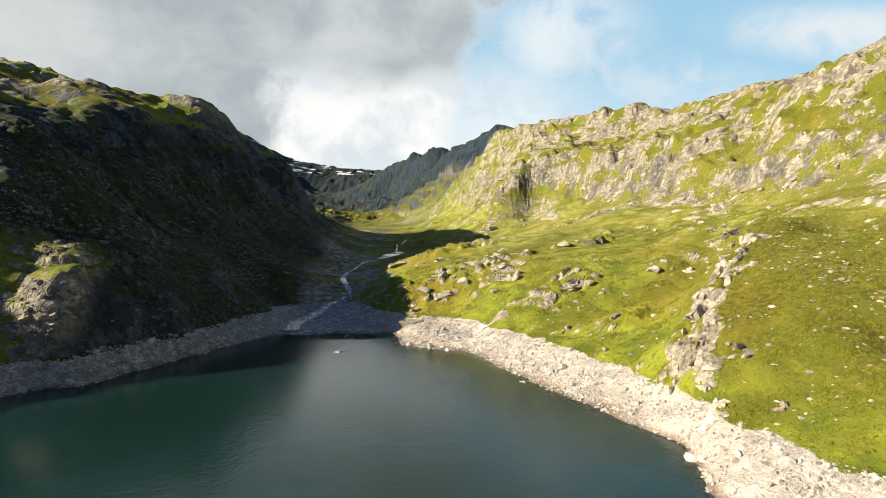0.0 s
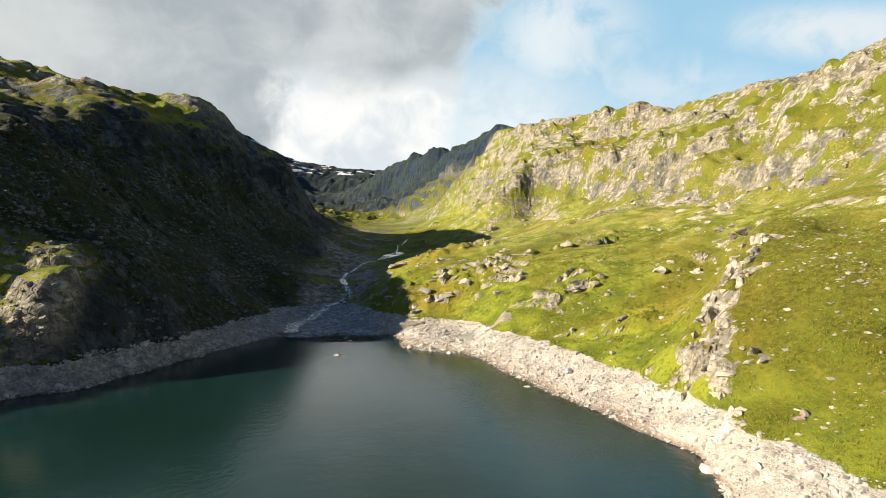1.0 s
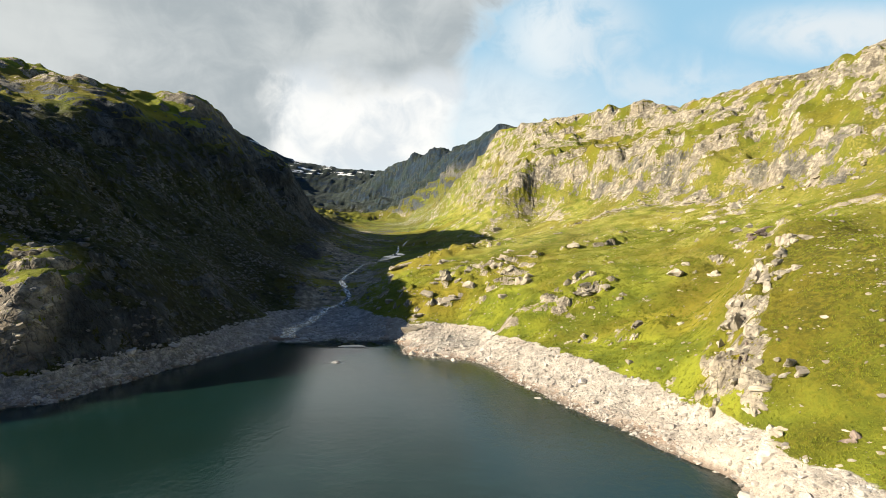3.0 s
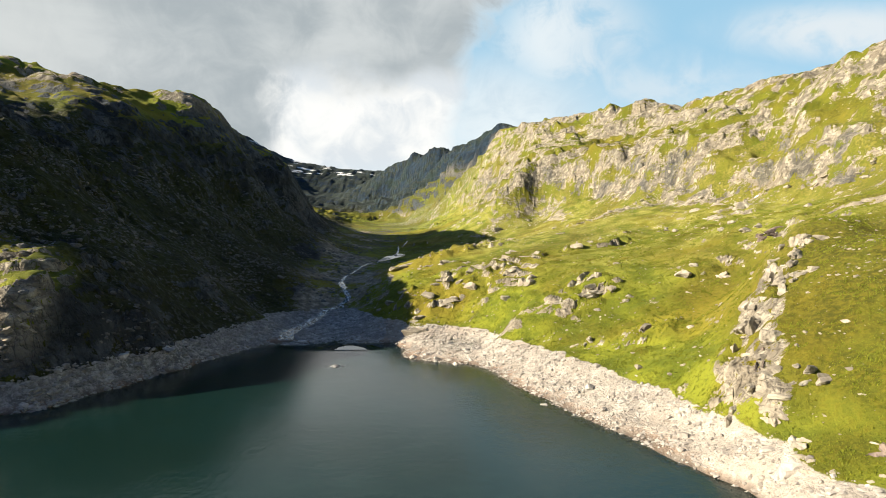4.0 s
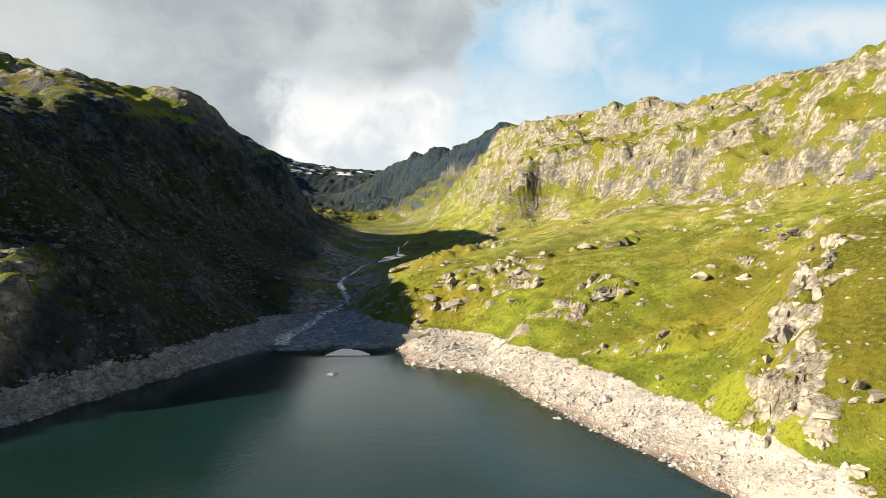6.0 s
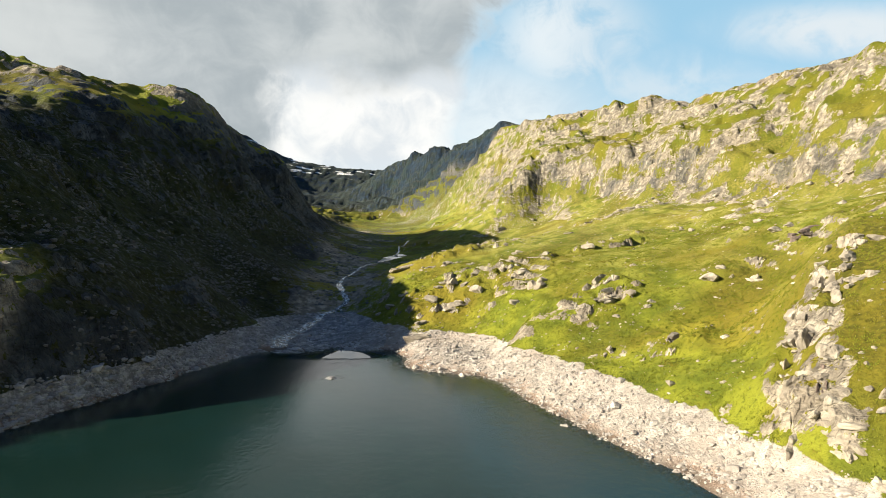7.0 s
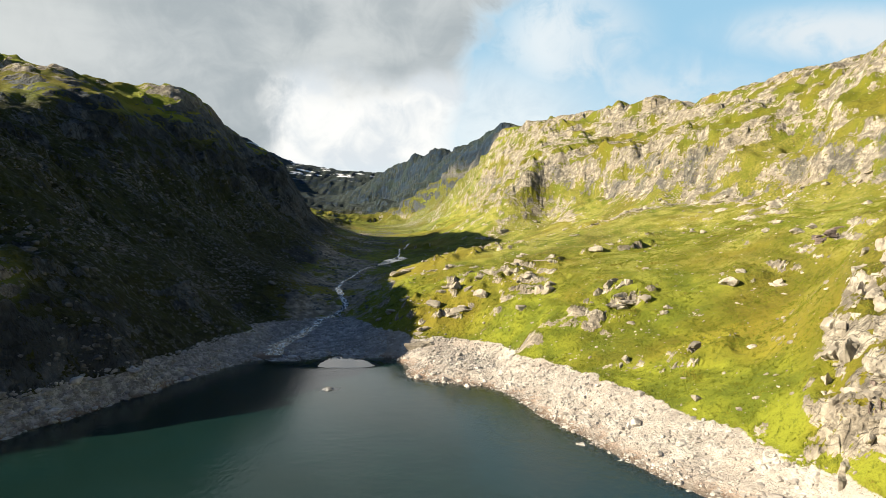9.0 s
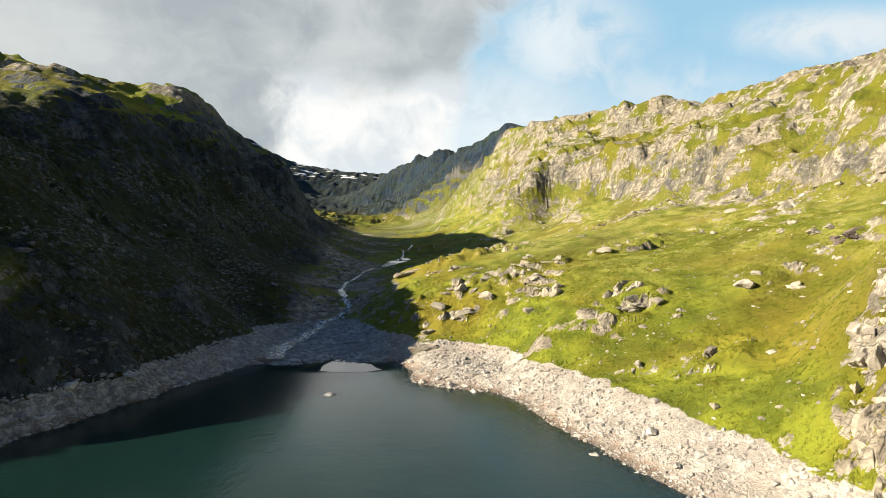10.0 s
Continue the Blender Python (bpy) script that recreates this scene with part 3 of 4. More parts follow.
def land(x, y):
    """The crags settled so that the landforms keep their heights."""
    z, z0 = crags(x, y)
    top, low = np.zeros(x.shape), np.full(x.shape, 0.25)
    for (px, py, _), d in zip(MARKS, MARKS_OFF):
        w = np.exp(-((x - px) ** 2 + (y - py) ** 2) / (2 * (6.0 + 0.022 * py) ** 2))
        top, low = top + w * d, low + w
    return z - top / low, z0


def spaced(lo, hi, a, b, step, grow_lo, grow_hi):
    mid = list(np.arange(a, b, step))
    up, s = [mid[-1]], step
    while up[-1] < hi:
        s *= grow_hi
        up.append(up[-1] + s)
    down, s = [mid[0]], step
    while down[-1] > lo:
        s *= grow_lo
        down.append(down[-1] - s)
    return np.array(down[:0:-1] + mid + up[1:])


def sheet(name, xs, ys, zs, mat):
    nx, ny = len(xs), len(ys)
    X, Y = np.meshgrid(xs, ys)
    co = np.stack([X.ravel(), Y.ravel(), zs.ravel()], 1)
    i = (np.arange(ny - 1)[:, None] * nx + np.arange(nx - 1)[None]).ravel()
    quads = np.stack([i, i + 1, i + nx + 1, i + nx], 1)
    me = bpy.data.meshes.new(name)
    me.vertices.add(len(co))
    me.vertices.foreach_set("co", co.ravel())
    me.loops.add(quads.size)
    me.loops.foreach_set("vertex_index", quads.ravel())
    me.polygons.add(len(quads))
    me.polygons.foreach_set("loop_start", np.arange(0, quads.size, 4))
    me.polygons.foreach_set("use_smooth", np.ones(len(quads), bool))
    me.update(calc_edges=True)
    me.materials.append(mat)
    return new(name, me)


def mark(ob, name, values):
    a = ob.data.attributes.new(name, "FLOAT", "POINT")
    a.data.foreach_set("value", np.asarray(values, np.float32).ravel())


GROUND = ground_material()
XS = spaced(-1950, 1700, -125, 110, 0.75, 1.012, 1.0095)
YS = spaced(-650, 4450, 85, 270, 0.75, 1.07, 1.0078)
GX, GY = np.meshgrid(XS, YS)
GZ, GZ0 = land(GX, GY)
soft = GZ.copy()
soft[1:-1] = 0.25 * GZ[:-2] + 0.5 * GZ[1:-1] + 0.25 * GZ[2:]
soft[:, 1:-1] = 0.25 * soft[:, :-2] + 0.5 * soft[:, 1:-1] + 0.25 * soft[:, 2:]
GZ = GZ + 0.7 * smooth(GZ0, 8, 14) * (soft - GZ)
DZY, DZX = np.gradient(GZ, YS, XS)
STEEP = np.hypot(DZX, DZY)
LIE = np.hypot(*np.gradient(GZ0, YS, XS))


def height(x, y):
    """The ground's height at one place or many, as the sheet has it."""
    x, y = np.atleast_1d(np.asarray(x, float)), np.atleast_1d(np.asarray(y, float))
    i, j = np.clip(np.searchsorted(XS, x) - 1, 0, len(XS) - 2), np.clip(np.searchsorted(YS, y) - 1, 0, len(YS) - 2)
    u, v = (x - XS[i]) / (XS[i + 1] - XS[i]), (y - YS[j]) / (YS[j + 1] - YS[j])
    return (GZ[j, i] * (1 - u) + GZ[j, i + 1] * u) * (1 - v) + (GZ[j + 1, i] * (1 - u) + GZ[j + 1, i + 1] * u) * v


ground = tagged(sheet("ground", XS, YS, GZ, GROUND), "mountain valley of grass, bare rock and pale stony shore", "mountain", kind="structure")
KNOB_TURF = near(GX, GY, 88, 140, 32, 60, -12)
# Sunlit spur: keeps its bright colours free of the painted-in shade.
LIT_SPUR = near(GX, GY, -120, 172, 28, 34) * smooth(GX + 0.25 * (GY - 157), -97, -103)
# Where turf colour is darkened for shade, less on the valley floor.
SHADE_TURF = smooth(GX + 0.11 * np.maximum(GY - 300, 0) + 12 * fbm(GX, GY, 50, 3, 0.5, 21.0), -62, -88) * smooth(GY, 1100, 700) * smooth(GZ, 128, 104) * (1 - 0.75 * near(GX, GY, -66, 420, 34, 150, 7))
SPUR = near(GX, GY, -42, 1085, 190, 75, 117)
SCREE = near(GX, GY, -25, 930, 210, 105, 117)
# Far mountains whose cloud shadow and haze are put into their colours.
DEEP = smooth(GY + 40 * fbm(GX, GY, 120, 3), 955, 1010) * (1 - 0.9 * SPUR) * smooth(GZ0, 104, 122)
SHADE_TURF = np.maximum(SHADE_TURF * (1 - 0.9 * LIT_SPUR), DEEP)
GRAVEL = np.maximum(near(GX, GY, -72, 400, 34, 150, 7), near(GX, GY, -100, 620, 50, 180, 12))
CRAGGY = np.maximum(smooth(GZ, 60, 95), 0.55 * roughness(GX, GY, GZ0))
ROCKY = smooth(0.75 * np.minimum(STEEP, 1.6) + (1 - 0.8 * smooth(STEEP, 0.95, 1.5)) * ((0.35 + 0.65 * CRAGGY) * 0.95 * fbm(GX, GY, 11, 4, 0.65, 81.0) + 0.85 * fbm(GX, GY, 36, 3, 0.5, 85.0)) - 0.45 * KNOB_TURF - 0.10 * smooth(GZ, 75, 100) * smooth(GX, 0, 60) * smooth(GY, 950, 800) + 0.50 * GRAVEL + 0.30 * near(GX, GY, -60, 372, 36, 90, 6) - 0.12 * SHADE_TURF + 0.12 * near(GX, GY, -116, 180, 12, 16) - 0.3 * near(GX, GY, 55, 138, 9, 26, -40) - 0.55 * near(GX, GY, 67, 117, 15, 28, -15) - 0.5 * near(GX, GY, 50, 130, 7, 20, -10) - 0.45 * near(GX, GY, 22, 238, 16, 18) - 0.24 * smooth(GX, -95, -140) * smooth(GZ, 95, 70) - 0.06 * smooth(GX, -95, -140) + 0.35 * DEEP - 0.42 * SCREE * (1 - DEEP) + 0.30 * near(GX, GY, -262, 378, 80, 50) + 0.40 * near(GX, GY, -150, 545, 50, 100), 0.50, 1.15) * smooth(GZ0, 5.0, 8.0)
# the sunny heights: bare risers and slabs between grassy shelves
GS = GZ.copy()
for _ in range(5):
    GS[1:-1] = 0.25 * GS[:-2] + 0.5 * GS[1:-1] + 0.25 * GS[2:]
    GS[:, 1:-1] = 0.25 * GS[:, :-2] + 0.5 * GS[:, 1:-1] + 0.25 * GS[:, 2:]
RISE = np.hypot(*np.gradient(GS, YS, XS))
OVER_FOOT = GZ0 - (69 + 0.066 * (GY - 290))
SHELF = smooth(GX, 0, 60) * smooth(OVER_FOOT, -16, -4) * smooth(GY, 900, 760)
ALONG = 0.95 * GY - 0.3 * GX
BARE = 0.22 * np.clip(RISE - 0.8 * np.minimum(LIE, 0.8), -0.6, 0.9) + 0.55 * fbm(GX, GY, 11, 4, 0.65, 81.0) + 1.1 * fbm(0.55 * ALONG + 0.4 * GS, 1.25 * GS - 0.12 * ALONG, 21, 4, 0.6, 85.0)
BARE = BARE + 0.10 * smooth(OVER_FOOT, -2, 4) * smooth(OVER_FOOT, 40, 24) + 0.16 * smooth(OVER_FOOT, 45, 75) - 0.2 * smooth(OVER_FOOT, 2, -8) - 0.2 * smooth(GX, 150, 230) * smooth(GZ0, 150, 110)
CUT = float(np.quantile(BARE[(SHELF > 0.5) & (GY < 750) & (GX < 320) & (OVER_FOOT < 100)], 0.50))
SLABS = smooth(BARE, CUT - 0.42, CUT + 0.50)
ROCKY = ROCKY + SHELF * (SLABS - ROCKY)
RIB_ROCK = np.maximum(near(GX, GY, 62.0, 142.0, 7.0, 29, -40), near(GX, GY, 56.5, 126.0, 6.0, 15, -12))
ROCKY = np.maximum(ROCKY, RIB_ROCK * smooth(0.6 * STEEP + 1.2 * fbm(GX, GY, 8, 3, 0.6, 7.0), 0.15, 0.75))
BAND = smooth(GZ0 + 1.5 * fbm(GX, GY, 14, 3), 7.2, 5.2)
# broken rock shows its facets, turf is rounded
bare = 0.25 * (ROCKY[:-1, :-1] + ROCKY[1:, :-1] + ROCKY[:-1, 1:] + ROCKY[1:, 1:])
ground.data.polygons.foreach_set("use_smooth", ((bare < 0.55) | (GY[1:, 1:] > 850)).ravel())
mark(ground, "rock", ROCKY)
mark(ground, "band", BAND)
mark(ground, "stain", smooth(GZ + 1.0 * fbm(GX, GY, 18, 3, 0.5, 77.0), 2.0, 0.5) * (1 - near(GX, GY, -36, 203, 14, 14)))
mark(ground, "wet", np.maximum(smooth(GZ, 0.9, 0.2) * (1 - near(GX, GY, -36, 203, 14, 14)), 0.7 * near(GX, GY, -40, 264, 26, 16) * smooth(fbm(GX, GY, 12, 3, 0.5, 66.0), -0.35, 0.2)))
mark(ground, "shade_turf", SHADE_TURF)
mark(ground, "rubble", np.maximum.reduce([SHADE_TURF, GRAVEL, near(GX, GY, -62, 370, 42, 120, 5), 0.9 * SCREE, 4.0 * near(GX, GY, -54, 970, 85, 30, 139), 0.8 * near(GX, GY, -90, 800, 110, 330, 100)]))
# Where the shore carries shade in its colour.
mark(ground, "shade_shore", smooth(GX + 4 * fbm(GX, GY, 14, 3, 0.5, 180.0), -24, -34))
mark(ground, "straw", smooth(GZ0, 18, 42) * smooth(GX, -20, 40) * smooth(GZ0, 120, 90))
mark(ground, "sedge", np.maximum.reduce([near(GX, GY, 88, 128, 38, 62, -12), 0.8 * smooth(fbm(GX, GY, 60, 3, 0.5, 140.0) + 0.35 * smooth(GX, 165, 220) + 0.5 * smooth(GY, 800, 950), 0.1, 0.35), near(GX, GY, -265, 400, 75, 80), 0.65 * SHELF]))
# Left slope rock that carries its shade in its colour.
SHADE_ROCK = smooth(GX + 0.11 * np.maximum(GY - 300, 0) + 10 * fbm(GX, GY, 40, 3, 0.5, 27.0), -66, -82) * smooth(GZ, 150, 128) * (1 - 0.9 * LIT_SPUR)
mark(ground, "streaky", SHADE_ROCK)
# Painted-in shade on left and far rock; dark patches on steep right walls.
mark(ground, "dark_rock", np.maximum.reduce([DEEP, 0.85 * SPUR * smooth(GZ, 95, 115), SHADE_ROCK]) + 0.50 * SHELF * smooth(RISE, 0.7, 1.1) * smooth(OVER_FOOT, 40, 20) * smooth(fbm(GX, GY, 13, 3, 0.6, 170.0), -0.10, 0.25))
mark(ground, "snow", smooth(GZ, 330, 400) * smooth(GY, 2500, 2650))

lake_x = np.arange(-260, 160, 1.7)
lake_y = np.concatenate([np.linspace(-650, 50, 60)[:-1], np.arange(50, 330, 1.7)])
LX, LY = np.meshgrid(lake_x, lake_y)
lake = tagged(sheet("water", lake_x, lake_y, np.zeros(LX.shape), water_material()), "dark teal reservoir water, lightly rippled, between stony shores", "lake", kind="structure")
DEPTH = -height(LX.ravel(), LY.ravel())
mark(lake, "shallow", smooth(DEPTH, 1.7, 0.05))
mark(lake, "calm", smooth(near(LX, LY, -41, 244, 30, 15) + 0.2 * fbm(LX, LY, 9, 3), 0.1, 0.5))

# ---- the stream ----
STREAM = [(-36, 588, 1.2), (-43, 545, 1.0), (-39, 500, 1.4), (-42, 462, 1.0), (-50, 446, 0.7), (-55, 438, 0.8), (-60.5, 407, 1.2), (-64, 390, 1.4), (-64, 369, 2.6), (-57.5, 345, 3.4), (-51.5, 330, 3.6), (-55.5, 322.5, 3.6), (-61.5, 315, 3.8), (-63.5, 305, 4.6), (-65.5, 296, 5.6), (-68, 281, 7.5), (-69, 264, 8.0), (-66, 252, 8.0)]


def ribbon(name, line, mat, across=6, pieces=8):
    """A band of water laid over the ground along a line of x, y, width."""
    p = np.array(line, float)
    t = np.linspace(0, len(p) - 1, (len(p) - 1) * pieces + 1)
    k = np.clip(t.astype(int), 0, len(p) - 2)
    f = t - k
    q = p[k] * (1 - f)[:, None] + p[k + 1] * f[:, None]
    for _ in range(2):
        q[1:-1] = 0.25 * q[:-2] + 0.5 * q[1:-1] + 0.25 * q[2:]
    d = np.gradient(q[:, :2], axis=0)
    d /= np.linalg.norm(d, axis=1)[:, None]
    side = np.stack([d[:, 1], -d[:, 0]], 1)
    w = q[:, 2] * (1 + 0.35 * fbm(t * 3.1, t * 0, 2.0, 2))
    bend = 0.8 * fbm(t * 2.3, t * 0 + 5, 2.0, 2)
    rows = np.linspace(-0.5, 0.5, across)
    far_off = smooth(q[:, 1], 340, 420)
    xy = q[:, None, :2] + side[:, None] * (rows[None, :, None] * w[:, None, None] + bend[:, None, None])
    z = height(xy[..., 0].ravel(), xy[..., 1].ravel()).reshape(xy.shape[:2])
    z = np.maximum(0.6 * z + 0.4 * z.mean(1, keepdims=True) + 0.06 + 0.1 * far_off[:, None], 0.05)
    v = np.concatenate([xy, z[..., None]], 2).reshape(-1, 3)
    i = (np.arange(len(q) - 1)[:, None] * across + np.arange(across - 1)[None]).ravel()
    faces = np.stack([i, i + 1, i + across + 1, i + across], 1)
    return new(name, mesh_from(name, v, faces, mat, True))


# ---- stones ----
def stone_material(name, light, dark, warm):
    m, n, bsdf = material(name)
    pos = n.add("ShaderNodeNewGeometry").outputs["Position"]
    c, mid, fine = rock_colour(n, pos, light, dark, warm, 0.3)
    rnd = n.add("ShaderNodeObjectInfo").outputs["Random"]
    isl = n.add("ShaderNodeNewGeometry").outputs["Random Per Island"]
    tone = n.math("ADD", 0.62, n.math("MULTIPLY", n.math("ADD", rnd, isl), 0.26))
    n.link(n.mix(1.0, c, n.vmath("SCALE", (1.0, 1.0, 1.0), tone), "MULTIPLY"), bsdf.inputs["Base Color"])
    bsdf.inputs["Roughness"].default_value = 0.85
    bsdf.inputs["Specular IOR Level"].default_value = 0.25
    bump(n, bsdf, n.math("ADD", mid, n.math("MULTIPLY", fine, 0.5)), 0.7, 0.25)
    return m


STONE = stone_material("weathered_stone", (0.48, 0.442, 0.365), (0.26, 0.234, 0.192), (0.38, 0.325, 0.25))
BLEACHED = stone_material("bleached_stone", (0.58, 0.56, 0.52), (0.39, 0.36, 0.33), (0.50, 0.44, 0.385))
# Cool grey copy of the shore stone, toned for the shade.
SHADE_GREY = stone_material("shade_grey_stone", (0.62, 0.625, 0.63), (0.33, 0.335, 0.34), (0.45, 0.44, 0.42))
# Darker copy of the hillside stone, shade of the left slope painted in.
GREY = stone_material("shaded_talus_stone", (0.20, 0.203, 0.205), (0.085, 0.088, 0.09), (0.14, 0.138, 0.13))


def boulder_shape(seed, levels=2, flat=0.62, long=1.25):
    """Vertices and triangles of an angular boulder about 1 m across, its foot below z = 0."""
    r = np.random.default_rng(seed)
    bm = bmesh.new()
    bmesh.ops.create_icosphere(bm, subdivisions=levels, radius=0.5)
    v = np.array([p.co for p in bm.verts])
    f = np.array([[q.index for q in t.verts] for t in bm.faces])
    bm.free()
    for _ in range(15):
        d = r.normal(size=3)
        d /= np.linalg.norm(d)
        cut = 0.22 + 0.18 * r.random()
        over = np.maximum(v @ d - cut, 0)
        v = v - np.outer(over * 0.95, d)
    v = v * (1.25 + 0.02 * r.normal(size=(len(v), 1)))
    if levels > 1:
        v = np.array([p * (1 + 0.16 * noise.fractal(Vector(p) * 3.0 + Vector((seed, 0, 0)), 0.8, 2.0, 4)) for p in v])
    v = v * (long, 0.95, flat)
    v[:, 2] += 0.14
    return v, f


SHAPES = [boulder_shape(100 + k, 3, 0.55 + 0.06 * (k % 5), 1.0 + 0.12 * (k % 4)) for k in range(10)]
SMALL = [boulder_shape(300 + k, 1, 0.5 + 0.07 * (k % 4), 1.1 + 0.1 * (k % 3)) for k in range(10)]


def mesh_from(name, v, f, mat, smooth_faces=False):
    me = bpy.data.meshes.new(name)
    me.from_pydata(v.tolist(), [], f.tolist())
    if smooth_faces:
        me.polygons.foreach_set("use_smooth", np.ones(len(f), bool))
    me.update()
    me.materials.append(mat)
    return me


BOULDERS = {m: [mesh_from("boulder", v, f, m) for v, f in SHAPES] for m in (STONE, BLEACHED, GREY, SHADE_GREY)}


def boulder(x, y, size, label, group="", turn=0.0, squash=(1, 1, 1), lean=0.0, sink=0.12, shape=None, mat=None):
    k = int(rng.integers(len(SHAPES))) if shape is None else shape
    z = float(height(x, y)[0])
    ob = new("boulder", BOULDERS[mat or STONE][k])
    ob.matrix_world = pose(x, y, z - sink * size, lean, 0, turn) @ Matrix.Diagonal((size * squash[0], size * squash[1], size * squash[2], 1))
    return tagged(ob, label, "boulder", group)


def scatter(name, label, places, sizes, shapes, mat, sink=0.15):
    """Many loose stones as one mesh."""
    vs, fs, base = [], [], 0
    zs = height(places[:, 0], places[:, 1])
    for (x, y), s, z in zip(places, sizes, zs):
        v, f = shapes[int(rng.integers(len(shapes)))]
        a, q = rng.random() * 2 * np.pi, 0.7 + 0.6 * rng.random(3)
        p = v * q
        p = np.stack([p[:, 0] * np.cos(a) - p[:, 1] * np.sin(a), p[:, 0] * np.sin(a) + p[:, 1] * np.cos(a), p[:, 2]], 1) * s
        vs.append(p + (x, y, z - sink * s))
        fs.append(f + base)
        base += len(v)
    return tagged(new(name, mesh_from(name, np.concatenate(vs), np.concatenate(fs), mat)), label, "stones", kind="stuff")


def grid_value(field, x, y):
    return field[np.clip(np.searchsorted(YS, y), 0, len(YS) - 1), np.clip(np.searchsorted(XS, x), 0, len(XS) - 1)]


def choose(count, x0, x1, y0, y1, share):
    """Places in a stretch of the plan, kept with the chance share(x, y)."""
    x, y = rng.uniform(x0, x1, count), rng.uniform(y0, y1, count)
    keep = rng.random(count) < share(x, y)
    return np.stack([x[keep], y[keep]], 1)


def off_stream(x, y):
    p = np.array(STREAM, float)
    t = np.linspace(0, len(p) - 1, 120)
    d = np.full(np.shape(x), 1e9)
    for px, py, w in zip(*[np.interp(t, np.arange(len(p)), p[:, k]) for k in range(3)]):
        d = np.minimum(d, np.hypot(x - px, y - py) - 0.45 * w)
    return smooth(d, 0.3, 2.0)


def on_band(x, y):
    z = grid_value(GZ0, x, y)
    return off_stream(x, y) * ((z > -0.7) & (z < 6.6)) * (0.35 + 0.65 * smooth(fbm(x, y, 9, 3, 0.5, 90.0), -0.1, 0.25))


RUSH = stream_material()
tagged(ribbon("stream", STREAM, RUSH), "white rushing mountain stream running down into the lake", "stream", kind="structure")
tagged(ribbon("stream", [(-54, 323, 1.2), (-49, 308, 1.4), (-52, 290, 1.6), (-57, 274, 1.4), (-58, 258, 1.8)], RUSH), "thin side arm of the stream across the gravel", "stream", kind="structure")

tagged(ribbon("pond", [(-37, 492, 3), (-37, 484, 9), (-38, 475, 13), (-41, 465, 14), (-45, 456, 8), (-49, 448, 3)], still_water_material()), "still grey pool of the stream in the shaded valley", "pond", kind="structure")

# ---- boulders and outcrops that can be told apart ----
BIG = [boulder_shape(500 + k, 4, 0.62, 1.15) for k in range(8)]


RUSTY = stone_material("rusty_slate", (0.27, 0.215, 0.185), (0.12, 0.095, 0.085), (0.24, 0.165, 0.125))
BLOCKS = {m: [mesh_from("block", v, f, m) for v, f in BIG] for m in (STONE, RUSTY)}


def outcrop(x, y, seed, count, spread, block, turn, label, group="", sink=0.2, mat=None):
    """A knot of jointed blocks that stand close together on one rock."""
    r = np.random.default_rng(seed)
    base = new("rock_outcrop")
    base.location = (x, y, float(height(x, y)[0]))
    for _ in range(count):
        q = np.array(block) * (0.65 + 0.7 * r.random(3))
        o = (r.random(2) - 0.5) * spread[:2]
        lift = float(height(x + o[0], y + o[1])[0]) - base.location.z - sink * block[2] * (0.6 + 0.8 * r.random())
        piece = new("block", BLOCKS[mat or STONE][int(r.integers(len(BIG)))])
        piece.parent = base
        piece.matrix_basis = pose(o[0], o[1], lift, 8 * r.normal(), 8 * r.normal(), turn + 16 * r.normal()) @ Matrix.Diagonal((*q, 1))
    return tagged(base, label, "rock", group)


outcrop(45, 221, 1, 6, (12, 5, 1), (6.5, 4.0, 4.2), 35, "long pale rock slab cropping out of the grass", "", 0.45)
outcrop(47, 232, 2, 3, (6, 3, 1), (5, 4, 6.5), 60, "split pale crag with a dark cleft in the grass")
outcrop(51.5, 226, 3, 3, (6, 2, 1), (4, 3, 4), 20, "pale broken rocks at the end of a slab")
outcrop(31, 252, 4, 5, (4, 9, 3), (3, 4, 5), 80, "narrow upright rib of pale rock in the hillside")
SPUR_ROCK = "pale broken rocks on the lit spur above the lake"
for k, (x, y, w) in enumerate([(-107, 168, 4.6), (-112.5, 174, 3.6), (-109.5, 163.5, 3.4), (-106, 158.5, 3.0), (-116, 183, 3.8), (-118, 176, 3.0), (-114, 166, 2.6), (-111, 158, 2.4), (-122, 186, 3.2), (-104.5, 164, 3.2)]):
    outcrop(x, y, 21 + k, 4, (0.9 * w, 0.9 * w, 2), (1.15 * w, 0.85 * w, 1.05 * w), 25 + 9 * k, SPUR_ROCK, "rocks on the lit spur", 0.75)
outcrop(-26, 346, 5, 3, (7, 4, 1), (8, 6, 4), 0, "rounded grey rock hump on the grassy knoll")
outcrop(0, 331, 6, 4, (8, 4, 1), (6, 4, 6), 10, "pale crag on the crest of the grassy knoll")
outcrop(3, 269, 7, 4, (9, 3, 1), (5, 3, 3), 0, "layered brown ledge of rock above the shore")
outcrop(25, 291, 8, 4, (7, 4, 1), (4, 4, 5), 30, "dark cleft rocks on the grassy slope")
outcrop(33, 289, 9, 3, (7, 3, 1), (6, 3.5, 3.4), 15, "pale rock slab on the grassy slope")
outcrop(-12.5, 250, 10, 4, (6, 4, 1), (5, 4, 5), 10, "large white rock at the corner of the shore")
outcrop(107, 211, 11, 5, (11, 5, 2), (7, 3.2, 3.4), 35, "dark reddish slabs tilted out of the hillside", "", 0.35, RUSTY)
outcrop(57, 130.5, 17, 5, (4.5, 5, 2), (2.6, 1.5, 4.5), 60, "rust-brown upright slabs in the face of the knob", "", 0.45, RUSTY)
